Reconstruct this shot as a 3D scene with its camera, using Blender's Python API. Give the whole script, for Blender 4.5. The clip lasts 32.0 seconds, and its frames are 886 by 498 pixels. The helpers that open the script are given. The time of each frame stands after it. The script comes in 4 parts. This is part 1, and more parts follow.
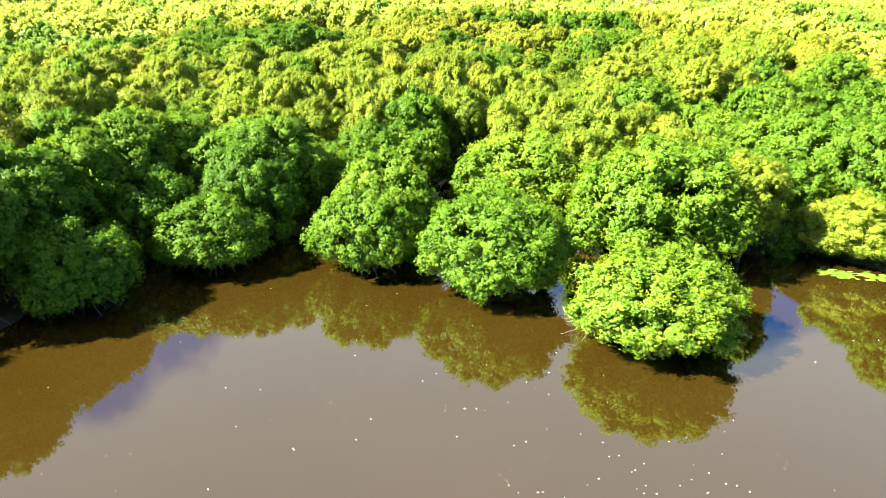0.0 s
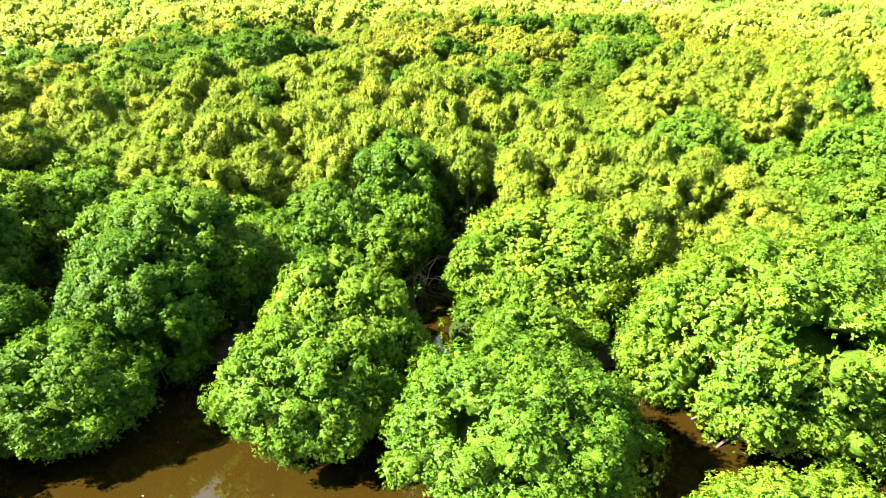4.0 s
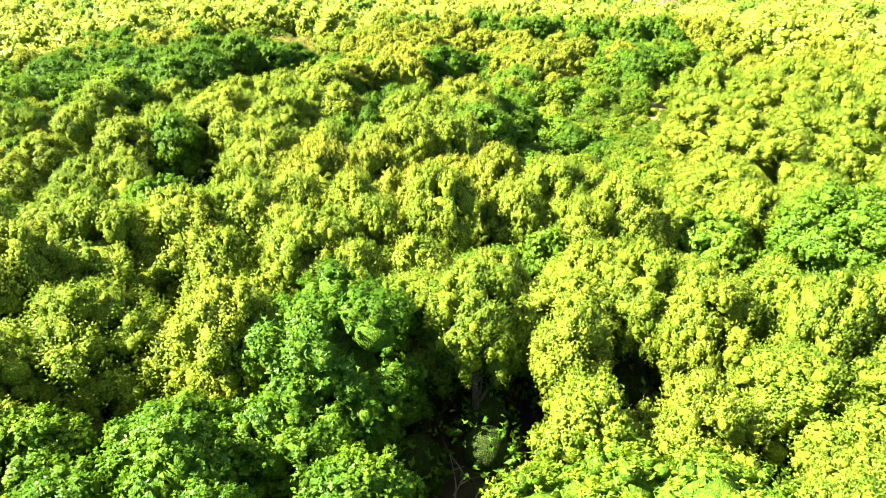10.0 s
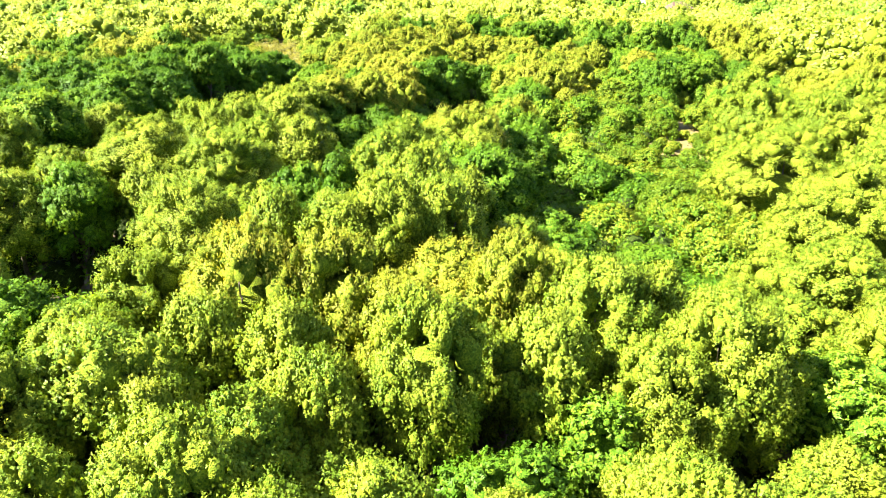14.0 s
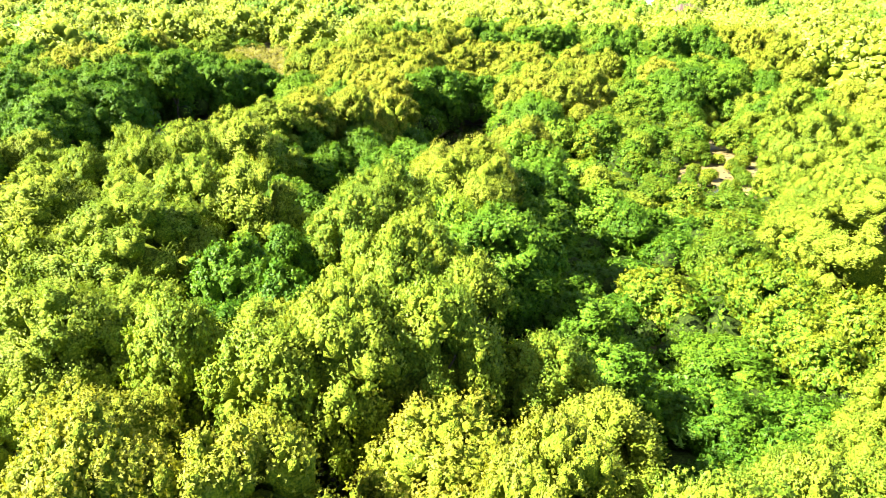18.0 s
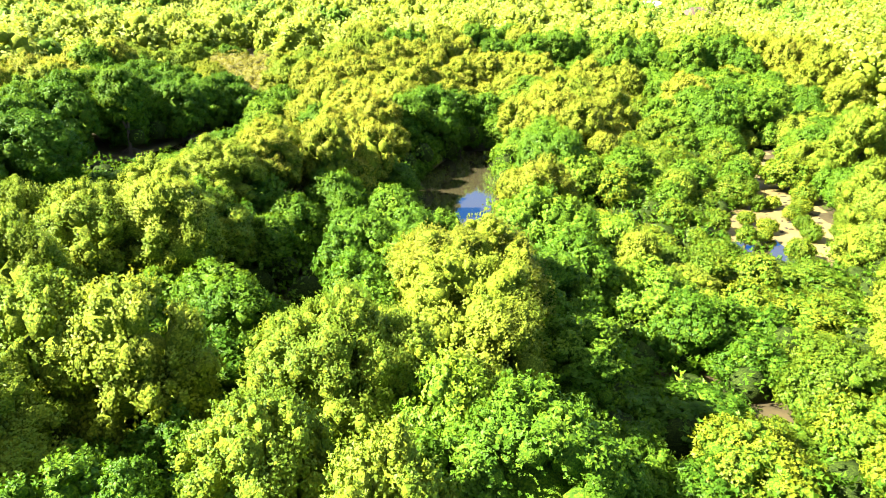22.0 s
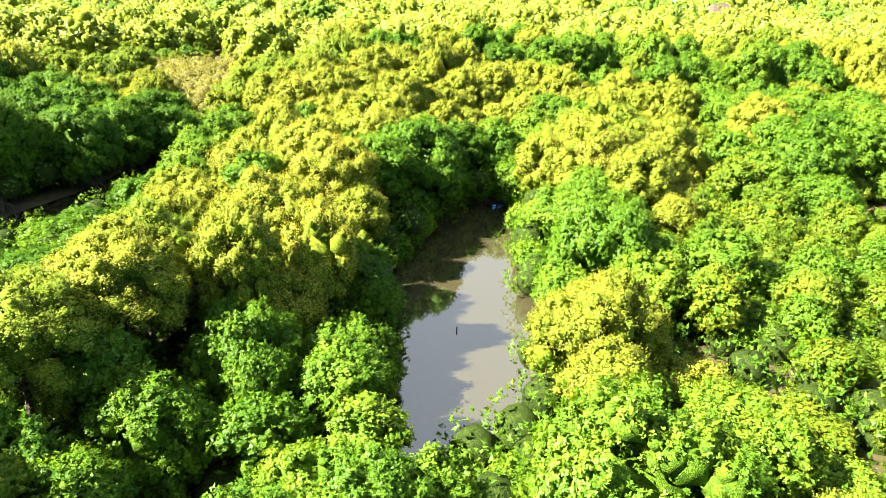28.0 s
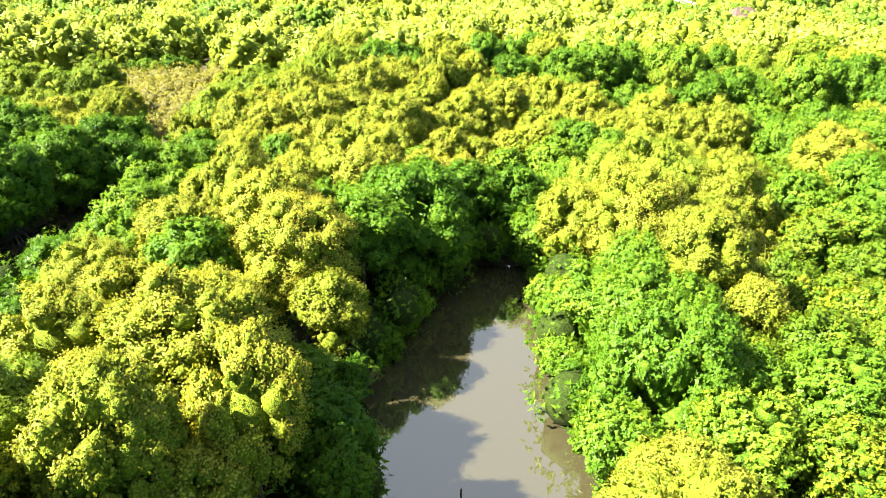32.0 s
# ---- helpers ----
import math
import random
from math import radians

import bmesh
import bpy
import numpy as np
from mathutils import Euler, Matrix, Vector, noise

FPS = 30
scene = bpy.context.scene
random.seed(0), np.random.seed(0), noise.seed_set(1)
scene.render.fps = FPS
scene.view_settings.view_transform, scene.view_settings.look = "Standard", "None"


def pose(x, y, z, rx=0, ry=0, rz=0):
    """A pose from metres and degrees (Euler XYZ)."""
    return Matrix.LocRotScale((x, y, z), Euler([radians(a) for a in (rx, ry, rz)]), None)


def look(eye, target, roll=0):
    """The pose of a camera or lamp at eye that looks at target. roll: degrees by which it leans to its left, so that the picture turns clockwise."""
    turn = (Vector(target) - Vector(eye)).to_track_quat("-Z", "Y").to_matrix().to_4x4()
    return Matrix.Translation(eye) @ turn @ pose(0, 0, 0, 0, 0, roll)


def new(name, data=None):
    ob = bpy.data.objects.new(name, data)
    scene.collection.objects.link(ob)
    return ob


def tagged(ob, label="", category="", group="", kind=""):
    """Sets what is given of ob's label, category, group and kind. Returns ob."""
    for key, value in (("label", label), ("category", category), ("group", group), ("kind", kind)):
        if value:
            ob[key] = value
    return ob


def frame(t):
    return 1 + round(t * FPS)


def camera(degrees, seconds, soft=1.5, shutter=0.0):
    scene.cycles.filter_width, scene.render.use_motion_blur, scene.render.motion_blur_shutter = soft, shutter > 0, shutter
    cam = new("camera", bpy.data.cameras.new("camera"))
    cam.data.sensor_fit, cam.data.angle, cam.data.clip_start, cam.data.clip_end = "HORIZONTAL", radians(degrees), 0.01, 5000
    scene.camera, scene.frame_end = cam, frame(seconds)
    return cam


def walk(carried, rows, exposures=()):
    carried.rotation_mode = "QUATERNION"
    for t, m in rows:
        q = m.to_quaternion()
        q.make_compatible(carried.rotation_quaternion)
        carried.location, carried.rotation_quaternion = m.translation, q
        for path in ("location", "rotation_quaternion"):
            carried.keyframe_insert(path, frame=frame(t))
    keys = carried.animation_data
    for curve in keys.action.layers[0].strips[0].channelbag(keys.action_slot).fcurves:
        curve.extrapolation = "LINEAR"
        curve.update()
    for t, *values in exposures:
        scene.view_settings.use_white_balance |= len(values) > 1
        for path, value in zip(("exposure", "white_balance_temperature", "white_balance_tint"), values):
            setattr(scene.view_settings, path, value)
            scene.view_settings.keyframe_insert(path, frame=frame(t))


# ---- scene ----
cam = camera(64.4, 32.0, 0.8)
METRES, EYE, TILT, LEAN, TURN = 80.0, 12.3, -21.1, 0.0, 0.0
ROWS = [
    (0.0, 0.0, 0.0, 0.0, -0.0, 0.0, 0.0),
    (0.5, 0.0005, 0.0185, 0.0074, -0.02, -0.02, -0.0),
    (1.0, 0.001, 0.0381, 0.0152, -0.03, -0.03, -0.01),
    (1.5, 0.0015, 0.0564, 0.0226, -0.05, -0.02, -0.01),
    (2.0, 0.002, 0.0749, 0.0298, -0.06, -0.02, -0.0),
    (2.5, 0.0025, 0.0932, 0.0372, -0.09, -0.02, 0.01),
    (3.0, 0.0031, 0.1123, 0.0448, -0.1, -0.05, 0.01),
    (3.5, 0.0037, 0.13, 0.0519, -0.12, -0.08, 0.0),
    (5.5, 0.0055, 0.1981, 0.078, -0.19, -0.17, 0.05),
    (6.0, 0.0058, 0.2142, 0.0839, -0.2, -0.18, 0.05),
    (6.5, 0.0061, 0.2302, 0.0897, -0.22, -0.19, 0.06),
    (7.0, 0.0063, 0.246, 0.0954, -0.24, -0.2, 0.05),
    (7.5, 0.0066, 0.2626, 0.1014, -0.25, -0.2, 0.07),
    (8.0, 0.0069, 0.2782, 0.107, -0.28, -0.21, 0.07),
    (8.5, 0.0071, 0.2937, 0.1125, -0.31, -0.22, 0.09),
    (9.0, 0.0074, 0.309, 0.1182, -0.32, -0.24, 0.1),
    (9.5, 0.0077, 0.3251, 0.1243, -0.34, -0.24, 0.12),
    (10.0, 0.008, 0.3404, 0.1302, -0.35, -0.25, 0.14),
    (10.5, 0.0084, 0.3555, 0.1362, -0.37, -0.25, 0.17),
    (11.0, 0.009, 0.3707, 0.142, -0.38, -0.24, 0.17),
    (11.5, 0.0094, 0.3858, 0.1478, -0.39, -0.25, 0.19),
    (12.0, 0.0098, 0.4016, 0.154, -0.42, -0.23, 0.19),
    (12.5, 0.0103, 0.4156, 0.1593, -0.44, -0.22, 0.19),
    (13.0, 0.0107, 0.4288, 0.1643, -0.46, -0.21, 0.19),
    (13.5, 0.0109, 0.4413, 0.1692, -0.48, -0.19, 0.18),
    (14.0, 0.0112, 0.4539, 0.174, -0.5, -0.18, 0.2),
    (14.5, 0.0115, 0.4655, 0.1783, -0.5, -0.18, 0.21),
    (16.5, 0.0125, 0.5115, 0.1957, -0.61, -0.18, 0.24),
    (17.0, 0.0128, 0.5229, 0.2, -0.63, -0.14, 0.25),
    (17.5, 0.0131, 0.535, 0.2044, -0.64, -0.12, 0.26),
    (18.0, 0.0135, 0.5486, 0.2092, -0.66, -0.09, 0.26),
    (18.5, 0.014, 0.5615, 0.214, -0.67, -0.07, 0.28),
    (19.0, 0.0144, 0.5748, 0.2189, -0.68, -0.08, 0.27),
    (19.5, 0.0148, 0.5882, 0.224, -0.7, -0.09, 0.28),
    (20.0, 0.0152, 0.6015, 0.2292, -0.71, -0.1, 0.3),
    (20.5, 0.0157, 0.6157, 0.2348, -0.74, -0.12, 0.31),
    (21.0, 0.0162, 0.6291, 0.2405, -0.77, -0.14, 0.29),
    (21.5, 0.0164, 0.6425, 0.2466, -0.82, -0.11, 0.25),
    (22.0, 0.0167, 0.656, 0.2526, -0.87, -0.06, 0.19),
    (22.5, 0.0168, 0.6707, 0.2583, -0.95, -0.01, 0.14),
    (23.0, 0.0169, 0.685, 0.2634, -1.06, 0.01, 0.09),
    (23.5, 0.0169, 0.6997, 0.2685, -1.18, -0.02, 0.07),
    (24.0, 0.0169, 0.7147, 0.2735, -1.3, -0.06, 0.05),
    (24.5, 0.017, 0.7303, 0.2789, -1.4, -0.13, 0.02),
    (25.0, 0.0172, 0.7455, 0.2841, -1.45, -0.2, 0.02),
    (25.5, 0.0175, 0.7607, 0.2894, -1.46, -0.26, 0.03),
    (27.5, 0.0194, 0.8227, 0.3129, -1.28, -0.5, 0.06),
    (28.0, 0.02, 0.8366, 0.3185, -1.2, -0.52, 0.07),
    (28.5, 0.0206, 0.8495, 0.3236, -1.13, -0.5, 0.07),
    (29.0, 0.0211, 0.8624, 0.3288, -1.04, -0.48, 0.08),
    (29.5, 0.0214, 0.8737, 0.3333, -0.98, -0.46, 0.07),
    (30.0, 0.0219, 0.8847, 0.3377, -0.92, -0.43, 0.06),
    (30.5, 0.0224, 0.8959, 0.342, -0.86, -0.43, 0.06),
    (31.0, 0.0231, 0.9083, 0.3467, -0.79, -0.42, 0.06),
    (31.5, 0.0237, 0.9207, 0.3512, -0.76, -0.37, 0.04),
    (32.0, 0.0245, 0.9339, 0.3562, -0.7, -0.36, 0.05),
]
walk(cam, [(t, pose(0, 0, EYE, TILT, LEAN, TURN) @ pose(METRES * x, METRES * y, METRES * z, 90 + pitch, roll, yaw)) for t, x, y, z, yaw, pitch, roll in ROWS])

# ---- world, sun, exposure ----
SUN_FROM = Vector((-0.96, -0.26, 0.0)).normalized()      # the horizontal way towards the sun
SUN_UP = radians(42)
world = bpy.data.worlds.new("sky")
scene.world = world
scene.view_settings.exposure = 3.03
world.use_nodes = True
wn, wl = world.node_tree.nodes, world.node_tree.links
wn.clear()
sky = wn.new("ShaderNodeTexSky")
sky.sky_type = "NISHITA"
sky.sun_disc = False
sky.sun_elevation = SUN_UP
sky.sun_rotation = math.atan2(SUN_FROM.x, SUN_FROM.y)
sky.air_density, sky.dust_density, sky.ozone_density = 1.0, 0.6, 1.5
coord = wn.new("ShaderNodeTexCoord")
cloud_noise = wn.new("ShaderNodeTexNoise")
cloud_noise.inputs["Scale"].default_value = 1.7
cloud_noise.inputs["Detail"].default_value = 7.0
cloud_noise.inputs["Roughness"].default_value = 0.55
cloud_ramp = wn.new("ShaderNodeValToRGB")
cloud_ramp.color_ramp.elements[0].position, cloud_ramp.color_ramp.elements[1].position = 0.95, 1.06
cloud_mix = wn.new("ShaderNodeMix")
cloud_mix.data_type = "RGBA"
cloud_mix.inputs[7].default_value = (7.3, 8.2, 9.4, 1)
background = wn.new("ShaderNodeBackground")
background.inputs["Strength"].default_value = 0.0155
wout = wn.new("ShaderNodeOutputWorld")
wl.new(coord.outputs["Generated"], cloud_noise.inputs["Vector"])
rise = wn.new("ShaderNodeSeparateXYZ")
wl.new(coord.outputs["Generated"], rise.inputs[0])
deck = wn.new("ShaderNodeMath")
deck.operation = "MULTIPLY_ADD"
deck.inputs[1].default_value = 0.9
wl.new(rise.outputs["Z"], deck.inputs[0])
wl.new(cloud_noise.outputs["Fac"], deck.inputs[2])
wl.new(deck.outputs[0], cloud_ramp.inputs["Fac"])
wl.new(cloud_ramp.outputs["Color"], cloud_mix.inputs[0])
blue = wn.new("ShaderNodeMix")
blue.data_type, blue.blend_type = "RGBA", "MULTIPLY"
blue.inputs[0].default_value, blue.inputs[7].default_value = 1.0, (0.42, 1.2, 2.2, 1)
wl.new(sky.outputs["Color"], blue.inputs[6])
wl.new(blue.outputs[2], cloud_mix.inputs[6])
wl.new(cloud_mix.outputs[2], background.inputs["Color"])
wl.new(background.outputs[0], wout.inputs["Surface"])

sun = new("sun", bpy.data.lights.new("sun", "SUN"))
sun.data.energy, sun.data.angle, sun.data.color = 5.0, radians(0.6), (1.0, 0.93, 0.78)
toward = Vector((SUN_FROM.x * math.cos(SUN_UP), SUN_FROM.y * math.cos(SUN_UP), math.sin(SUN_UP)))
sun.matrix_world = look(toward * 60, (0, 0, 0))


# ---- materials ----
def material(name):
    m = bpy.data.materials.new(name)
    m.use_nodes = True
    n, l = m.node_tree.nodes, m.node_tree.links
    return m, n, l, n["Principled BSDF"], n["Material Output"]


def noise_node(n, scale, detail=4.0, rough=0.55):
    t = n.new("ShaderNodeTexNoise")
    t.inputs["Scale"].default_value, t.inputs["Detail"].default_value, t.inputs["Roughness"].default_value = scale, detail, rough
    return t


def ramp_node(n, stops):
    r = n.new("ShaderNodeValToRGB")
    el = r.color_ramp.elements
    while len(el) < len(stops):
        el.new(0.5)
    for e, (p, c) in zip(el, stops):
        e.position, e.color = p, (*c, 1)
    return r


def blend(n, l, kind, fac, a, b):
    m = n.new("ShaderNodeMix")
    m.data_type, m.blend_type = "RGBA", kind
    for socket, v in ((m.inputs[0], fac), (m.inputs[6], a), (m.inputs[7], b)):
        if isinstance(v, (int, float)):
            socket.default_value = v
        elif isinstance(v, tuple):
            socket.default_value = (*v, 1)
        else:
            l.new(v, socket)
    return m.outputs[2]


def leaf_material(name, old, mid, young, gloss=0.45, through_light=0.42, drift=0.0, single=0.2):
    """Leaves: each one varies, whole trees vary, and patches of fresh growth run over the crowns."""
    m, n, l, p, out = material(name)
    geo, info, tc = n.new("ShaderNodeNewGeometry"), n.new("ShaderNodeObjectInfo"), n.new("ShaderNodeTexCoord")
    patches = noise_node(n, 1.1, 4.0)
    l.new(geo.outputs["Position"], patches.inputs["Vector"])
    mixed = n.new("ShaderNodeMath")
    mixed.operation = "MULTIPLY_ADD"
    mixed.inputs[1].default_value, mixed.inputs[2].default_value = single, 0.25 - 0.5 * single
    l.new(geo.outputs["Random Per Island"], mixed.inputs[0])
    add = n.new("ShaderNodeMath")
    add.operation = "MULTIPLY_ADD"
    add.inputs[1].default_value = 0.75
    l.new(patches.outputs["Fac"], add.inputs[0])
    l.new(mixed.outputs[0], add.inputs[2])
    tree = n.new("ShaderNodeMath")
    tree.operation = "MULTIPLY_ADD"
    tree.inputs[1].default_value = 0.24
    l.new(info.outputs["Random"], tree.inputs[0])
    l.new(add.outputs[0], tree.inputs[2])
    ramp = ramp_node(n, [(0.32, old), (0.72, mid), (1.0, young)])
    tone = tree.outputs[0]
    if drift:
        wide, shift = noise_node(n, 0.16, 2.0), n.new("ShaderNodeMath")
        l.new(geo.outputs["Position"], wide.inputs["Vector"])
        shift.operation = "MULTIPLY_ADD"
        shift.inputs[1].default_value = 2 * drift
        l.new(wide.outputs["Fac"], shift.inputs[0])
        lower = n.new("ShaderNodeMath")
        lower.operation = "SUBTRACT"
        lower.inputs[1].default_value = drift
        l.new(tone, lower.inputs[0])
        l.new(lower.outputs[0], shift.inputs[2])
        tone = shift.outputs[0]
    l.new(tone, ramp.inputs["Fac"])
    l.new(ramp.outputs["Color"], p.inputs["Base Color"])
    p.inputs["Roughness"].default_value = gloss
    p.inputs["Specular IOR Level"].default_value = 0.2
    back = n.new("ShaderNodeBsdfTranslucent")
    l.new(blend(n, l, "MULTIPLY", 1.0, ramp.outputs["Color"], (1.15, 1.0, 0.35)), back.inputs["Color"])
    both = n.new("ShaderNodeMixShader")
    both.inputs[0].default_value = through_light
    l.new(p.outputs[0], both.inputs[1])
    l.new(back.outputs[0], both.inputs[2])
    l.new(both.outputs[0], out.inputs["Surface"])
    return m


LEAVES = {
    "green": leaf_material("green_leaves", (0.037, 0.112, 0.0085), (0.109, 0.226, 0.0140), (0.275, 0.38, 0.0280), single=0.15),
    # deep green trees, and shade painted onto trees in hollows and on banks
    "dark": leaf_material("deep_green_shade_leaves", (0.029, 0.092, 0.007), (0.068, 0.165, 0.009), (0.165, 0.27, 0.014), single=0.15),
    "yellow": leaf_material("yellow_green_leaves", (0.076, 0.162, 0.0140), (0.174, 0.272, 0.0230), (0.36, 0.41, 0.0480), single=0.16),
    "gold": leaf_material("golden_green_leaves", (0.122, 0.174, 0.0170), (0.268, 0.298, 0.0300), (0.46, 0.44, 0.0600), single=0.16),
    # pale and deep: far leaves lightened in colour, standing in for haze
    "pale": leaf_material("far_hazed_leaves", (0.150, 0.230, 0.0400), (0.315, 0.395, 0.0750), (0.51, 0.56, 0.1400), 0.5, 0.4, 0.25, 0.15),
    "deep": leaf_material("far_hazed_green_leaves", (0.075, 0.155, 0.0260), (0.165, 0.270, 0.0420), (0.34, 0.42, 0.0800), 0.5, 0.4, 0.25, 0.15),
    "shrub": leaf_material("shrub_leaves", (0.041, 0.098, 0.0070), (0.115, 0.185, 0.0110), (0.28, 0.32, 0.0220)),
}


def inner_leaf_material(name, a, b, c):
    """Leaves inside a crown, too dense to tell apart: mottled, rough, darkened for shade."""
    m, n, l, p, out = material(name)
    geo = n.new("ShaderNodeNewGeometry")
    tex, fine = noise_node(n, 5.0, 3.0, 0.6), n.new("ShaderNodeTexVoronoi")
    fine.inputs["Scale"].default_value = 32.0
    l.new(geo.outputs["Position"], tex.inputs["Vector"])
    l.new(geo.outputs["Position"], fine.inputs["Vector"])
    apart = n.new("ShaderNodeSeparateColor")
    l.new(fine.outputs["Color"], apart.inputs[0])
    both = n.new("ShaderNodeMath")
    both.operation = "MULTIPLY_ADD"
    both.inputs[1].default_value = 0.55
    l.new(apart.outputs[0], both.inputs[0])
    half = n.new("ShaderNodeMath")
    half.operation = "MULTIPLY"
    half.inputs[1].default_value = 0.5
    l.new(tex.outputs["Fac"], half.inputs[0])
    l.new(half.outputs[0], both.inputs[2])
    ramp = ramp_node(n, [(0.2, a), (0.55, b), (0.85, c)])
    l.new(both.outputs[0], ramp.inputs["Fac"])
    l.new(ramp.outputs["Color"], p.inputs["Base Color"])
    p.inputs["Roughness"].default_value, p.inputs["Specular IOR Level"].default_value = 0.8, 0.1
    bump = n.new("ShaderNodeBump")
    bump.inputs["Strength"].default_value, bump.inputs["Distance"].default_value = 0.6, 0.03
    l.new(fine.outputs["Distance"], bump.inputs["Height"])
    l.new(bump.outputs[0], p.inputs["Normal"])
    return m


# green and yellow: darker copies of the leaf colours, standing in for crown shade
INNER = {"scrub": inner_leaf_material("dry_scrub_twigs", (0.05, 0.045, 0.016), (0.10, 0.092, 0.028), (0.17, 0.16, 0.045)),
         # near-black, so that the gaps below the crowns read as shade
         "shade": inner_leaf_material("undergrowth_shade_core", (0.008, 0.016, 0.003), (0.02, 0.036, 0.004), (0.045, 0.07, 0.008)),
         "green": inner_leaf_material("shaded_inner_green", (0.02, 0.052, 0.004), (0.055, 0.115, 0.006), (0.125, 0.20, 0.010)),
         "yellow": inner_leaf_material("shaded_inner_pale", (0.045, 0.078, 0.005), (0.115, 0.155, 0.009), (0.22, 0.25, 0.017))}


def plain_material(name, a, b, scale, rough=0.8, bump_height=0.01, detail=6.0):
    m, n, l, p, out = material(name)
    geo = n.new("ShaderNodeNewGeometry")
    fine, wide = noise_node(n, scale, detail, 0.6), noise_node(n, scale * 0.13, 3.0)
    l.new(geo.outputs["Position"], fine.inputs["Vector"])
    l.new(geo.outputs["Position"], wide.inputs["Vector"])
    ramp = ramp_node(n, [(0.3, a), (0.7, b)])
    l.new(fine.outputs["Fac"], ramp.inputs["Fac"])
    tone = ramp_node(n, [(0.3, (0.72, 0.72, 0.72)), (0.7, (1.15, 1.12, 1.08))])
    l.new(wide.outputs["Fac"], tone.inputs["Fac"])
    l.new(blend(n, l, "MULTIPLY", 1.0, ramp.outputs["Color"], tone.outputs["Color"]), p.inputs["Base Color"])
    p.inputs["Roughness"].default_value = rough
    bump = n.new("ShaderNodeBump")
    bump.inputs["Strength"].default_value, bump.inputs["Distance"].default_value = 0.7, bump_height
    l.new(fine.outputs["Fac"], bump.inputs["Height"])
    l.new(bump.outputs[0], p.inputs["Normal"])
    return m


BARK = plain_material("mangrove_bark", (0.05, 0.037, 0.025), (0.14, 0.11, 0.08), 14.0)
PALE_WOOD = plain_material("bleached_dead_wood", (0.25, 0.2, 0.15), (0.5, 0.43, 0.35), 16.0)
MUD = plain_material("wet_mud", (0.035, 0.028, 0.012), (0.09, 0.070, 0.028), 1.6, 0.62, 0.05)
DRY_MUD = plain_material("drying_mud", (0.13, 0.098, 0.034), (0.23, 0.18, 0.06), 1.1, 0.7, 0.04)
ROOF = plain_material("dark_roof_tiles", (0.05, 0.035, 0.03), (0.12, 0.07, 0.05), 3.0)
PALE_ROOF = plain_material("pale_metal_roof", (0.5, 0.48, 0.46), (0.68, 0.66, 0.64), 1.0, 0.5)
PLASTER = plain_material("pale_plaster", (0.5, 0.47, 0.42), (0.66, 0.62, 0.56), 1.5)
FLECK = plain_material("dry_floating_leaf", (0.45, 0.42, 0.34), (0.75, 0.72, 0.62), 30.0)
SCRUB = leaf_material("scrub_leaves", (0.10, 0.105, 0.025), (0.19, 0.20, 0.04), (0.30, 0.30, 0.06), 0.6)


def water_material():
    """Silty brown water: a muddy body under a smooth skin with the faintest ripple."""
    m, n, l, p, out = material("muddy_water")
    geo = n.new("ShaderNodeNewGeometry")
    wide = noise_node(n, 0.11, 4.0)
    l.new(geo.outputs["Position"], wide.inputs["Vector"])
    ramp = ramp_node(n, [(0.3, (0.0205, 0.0119, 0.0014)), (0.7, (0.0255, 0.0154, 0.0024))])
    l.new(wide.outputs["Fac"], ramp.inputs["Fac"])
    apart, inland = n.new("ShaderNodeSeparateXYZ"), ramp_node(n, [(0.3, (0, 0, 0)), (0.4, (1, 1, 1))])
    l.new(geo.outputs["Position"], apart.inputs[0])
    per_km = n.new("ShaderNodeMath")
    per_km.operation = "MULTIPLY"
    per_km.inputs[1].default_value = 0.005
    l.new(apart.outputs["Y"], per_km.inputs[0])
    l.new(per_km.outputs[0], inland.inputs["Fac"])
    l.new(blend(n, l, "MIX", inland.outputs["Color"], ramp.outputs["Color"], (0.047, 0.041, 0.021)), p.inputs["Base Color"])
    p.inputs["Roughness"].default_value = 0.03
    skin = n.new("ShaderNodeMath")
    skin.operation = "MULTIPLY_ADD"
    skin.inputs[1].default_value, skin.inputs[2].default_value = 0.5, 1.8
    l.new(inland.outputs["Color"], skin.inputs[0])
    l.new(skin.outputs[0], p.inputs["IOR"])
    p.inputs["Coat Weight"].default_value, p.inputs["Coat Roughness"].default_value = 1.0, 0.03
    ripple = noise_node(n, 3.0, 3.0)
    l.new(geo.outputs["Position"], ripple.inputs["Vector"])
    bump = n.new("ShaderNodeBump")
    bump.inputs["Strength"].default_value, bump.inputs["Distance"].default_value = 0.08, 0.01
    l.new(ripple.outputs["Fac"], bump.inputs["Height"])
    l.new(bump.outputs[0], p.inputs["Normal"])
    return m


WATER = water_material()


# ---- the plan: waters, mud, clearings ----
def between(v, a, b):
    return max(0.0, min(1.0, (v - a) / (b - a)))


SHORE = [(-90, -10), (-30, -4), (-19, 12), (-16.4, 23), (-14.6, 29), (-11, 33.5), (-7.5, 33.5), (-4, 35), (-1.7, 34), (-1.4, 38),
         (-1.0, 41), (0.2, 43), (1.5, 41.5), (1.0, 37.5), (1.3, 34), (5, 33), (9, 34), (13, 32.5), (14.4, 30.5), (17.3, 31), (20, 28.5), (30, 26), (90, 20)]
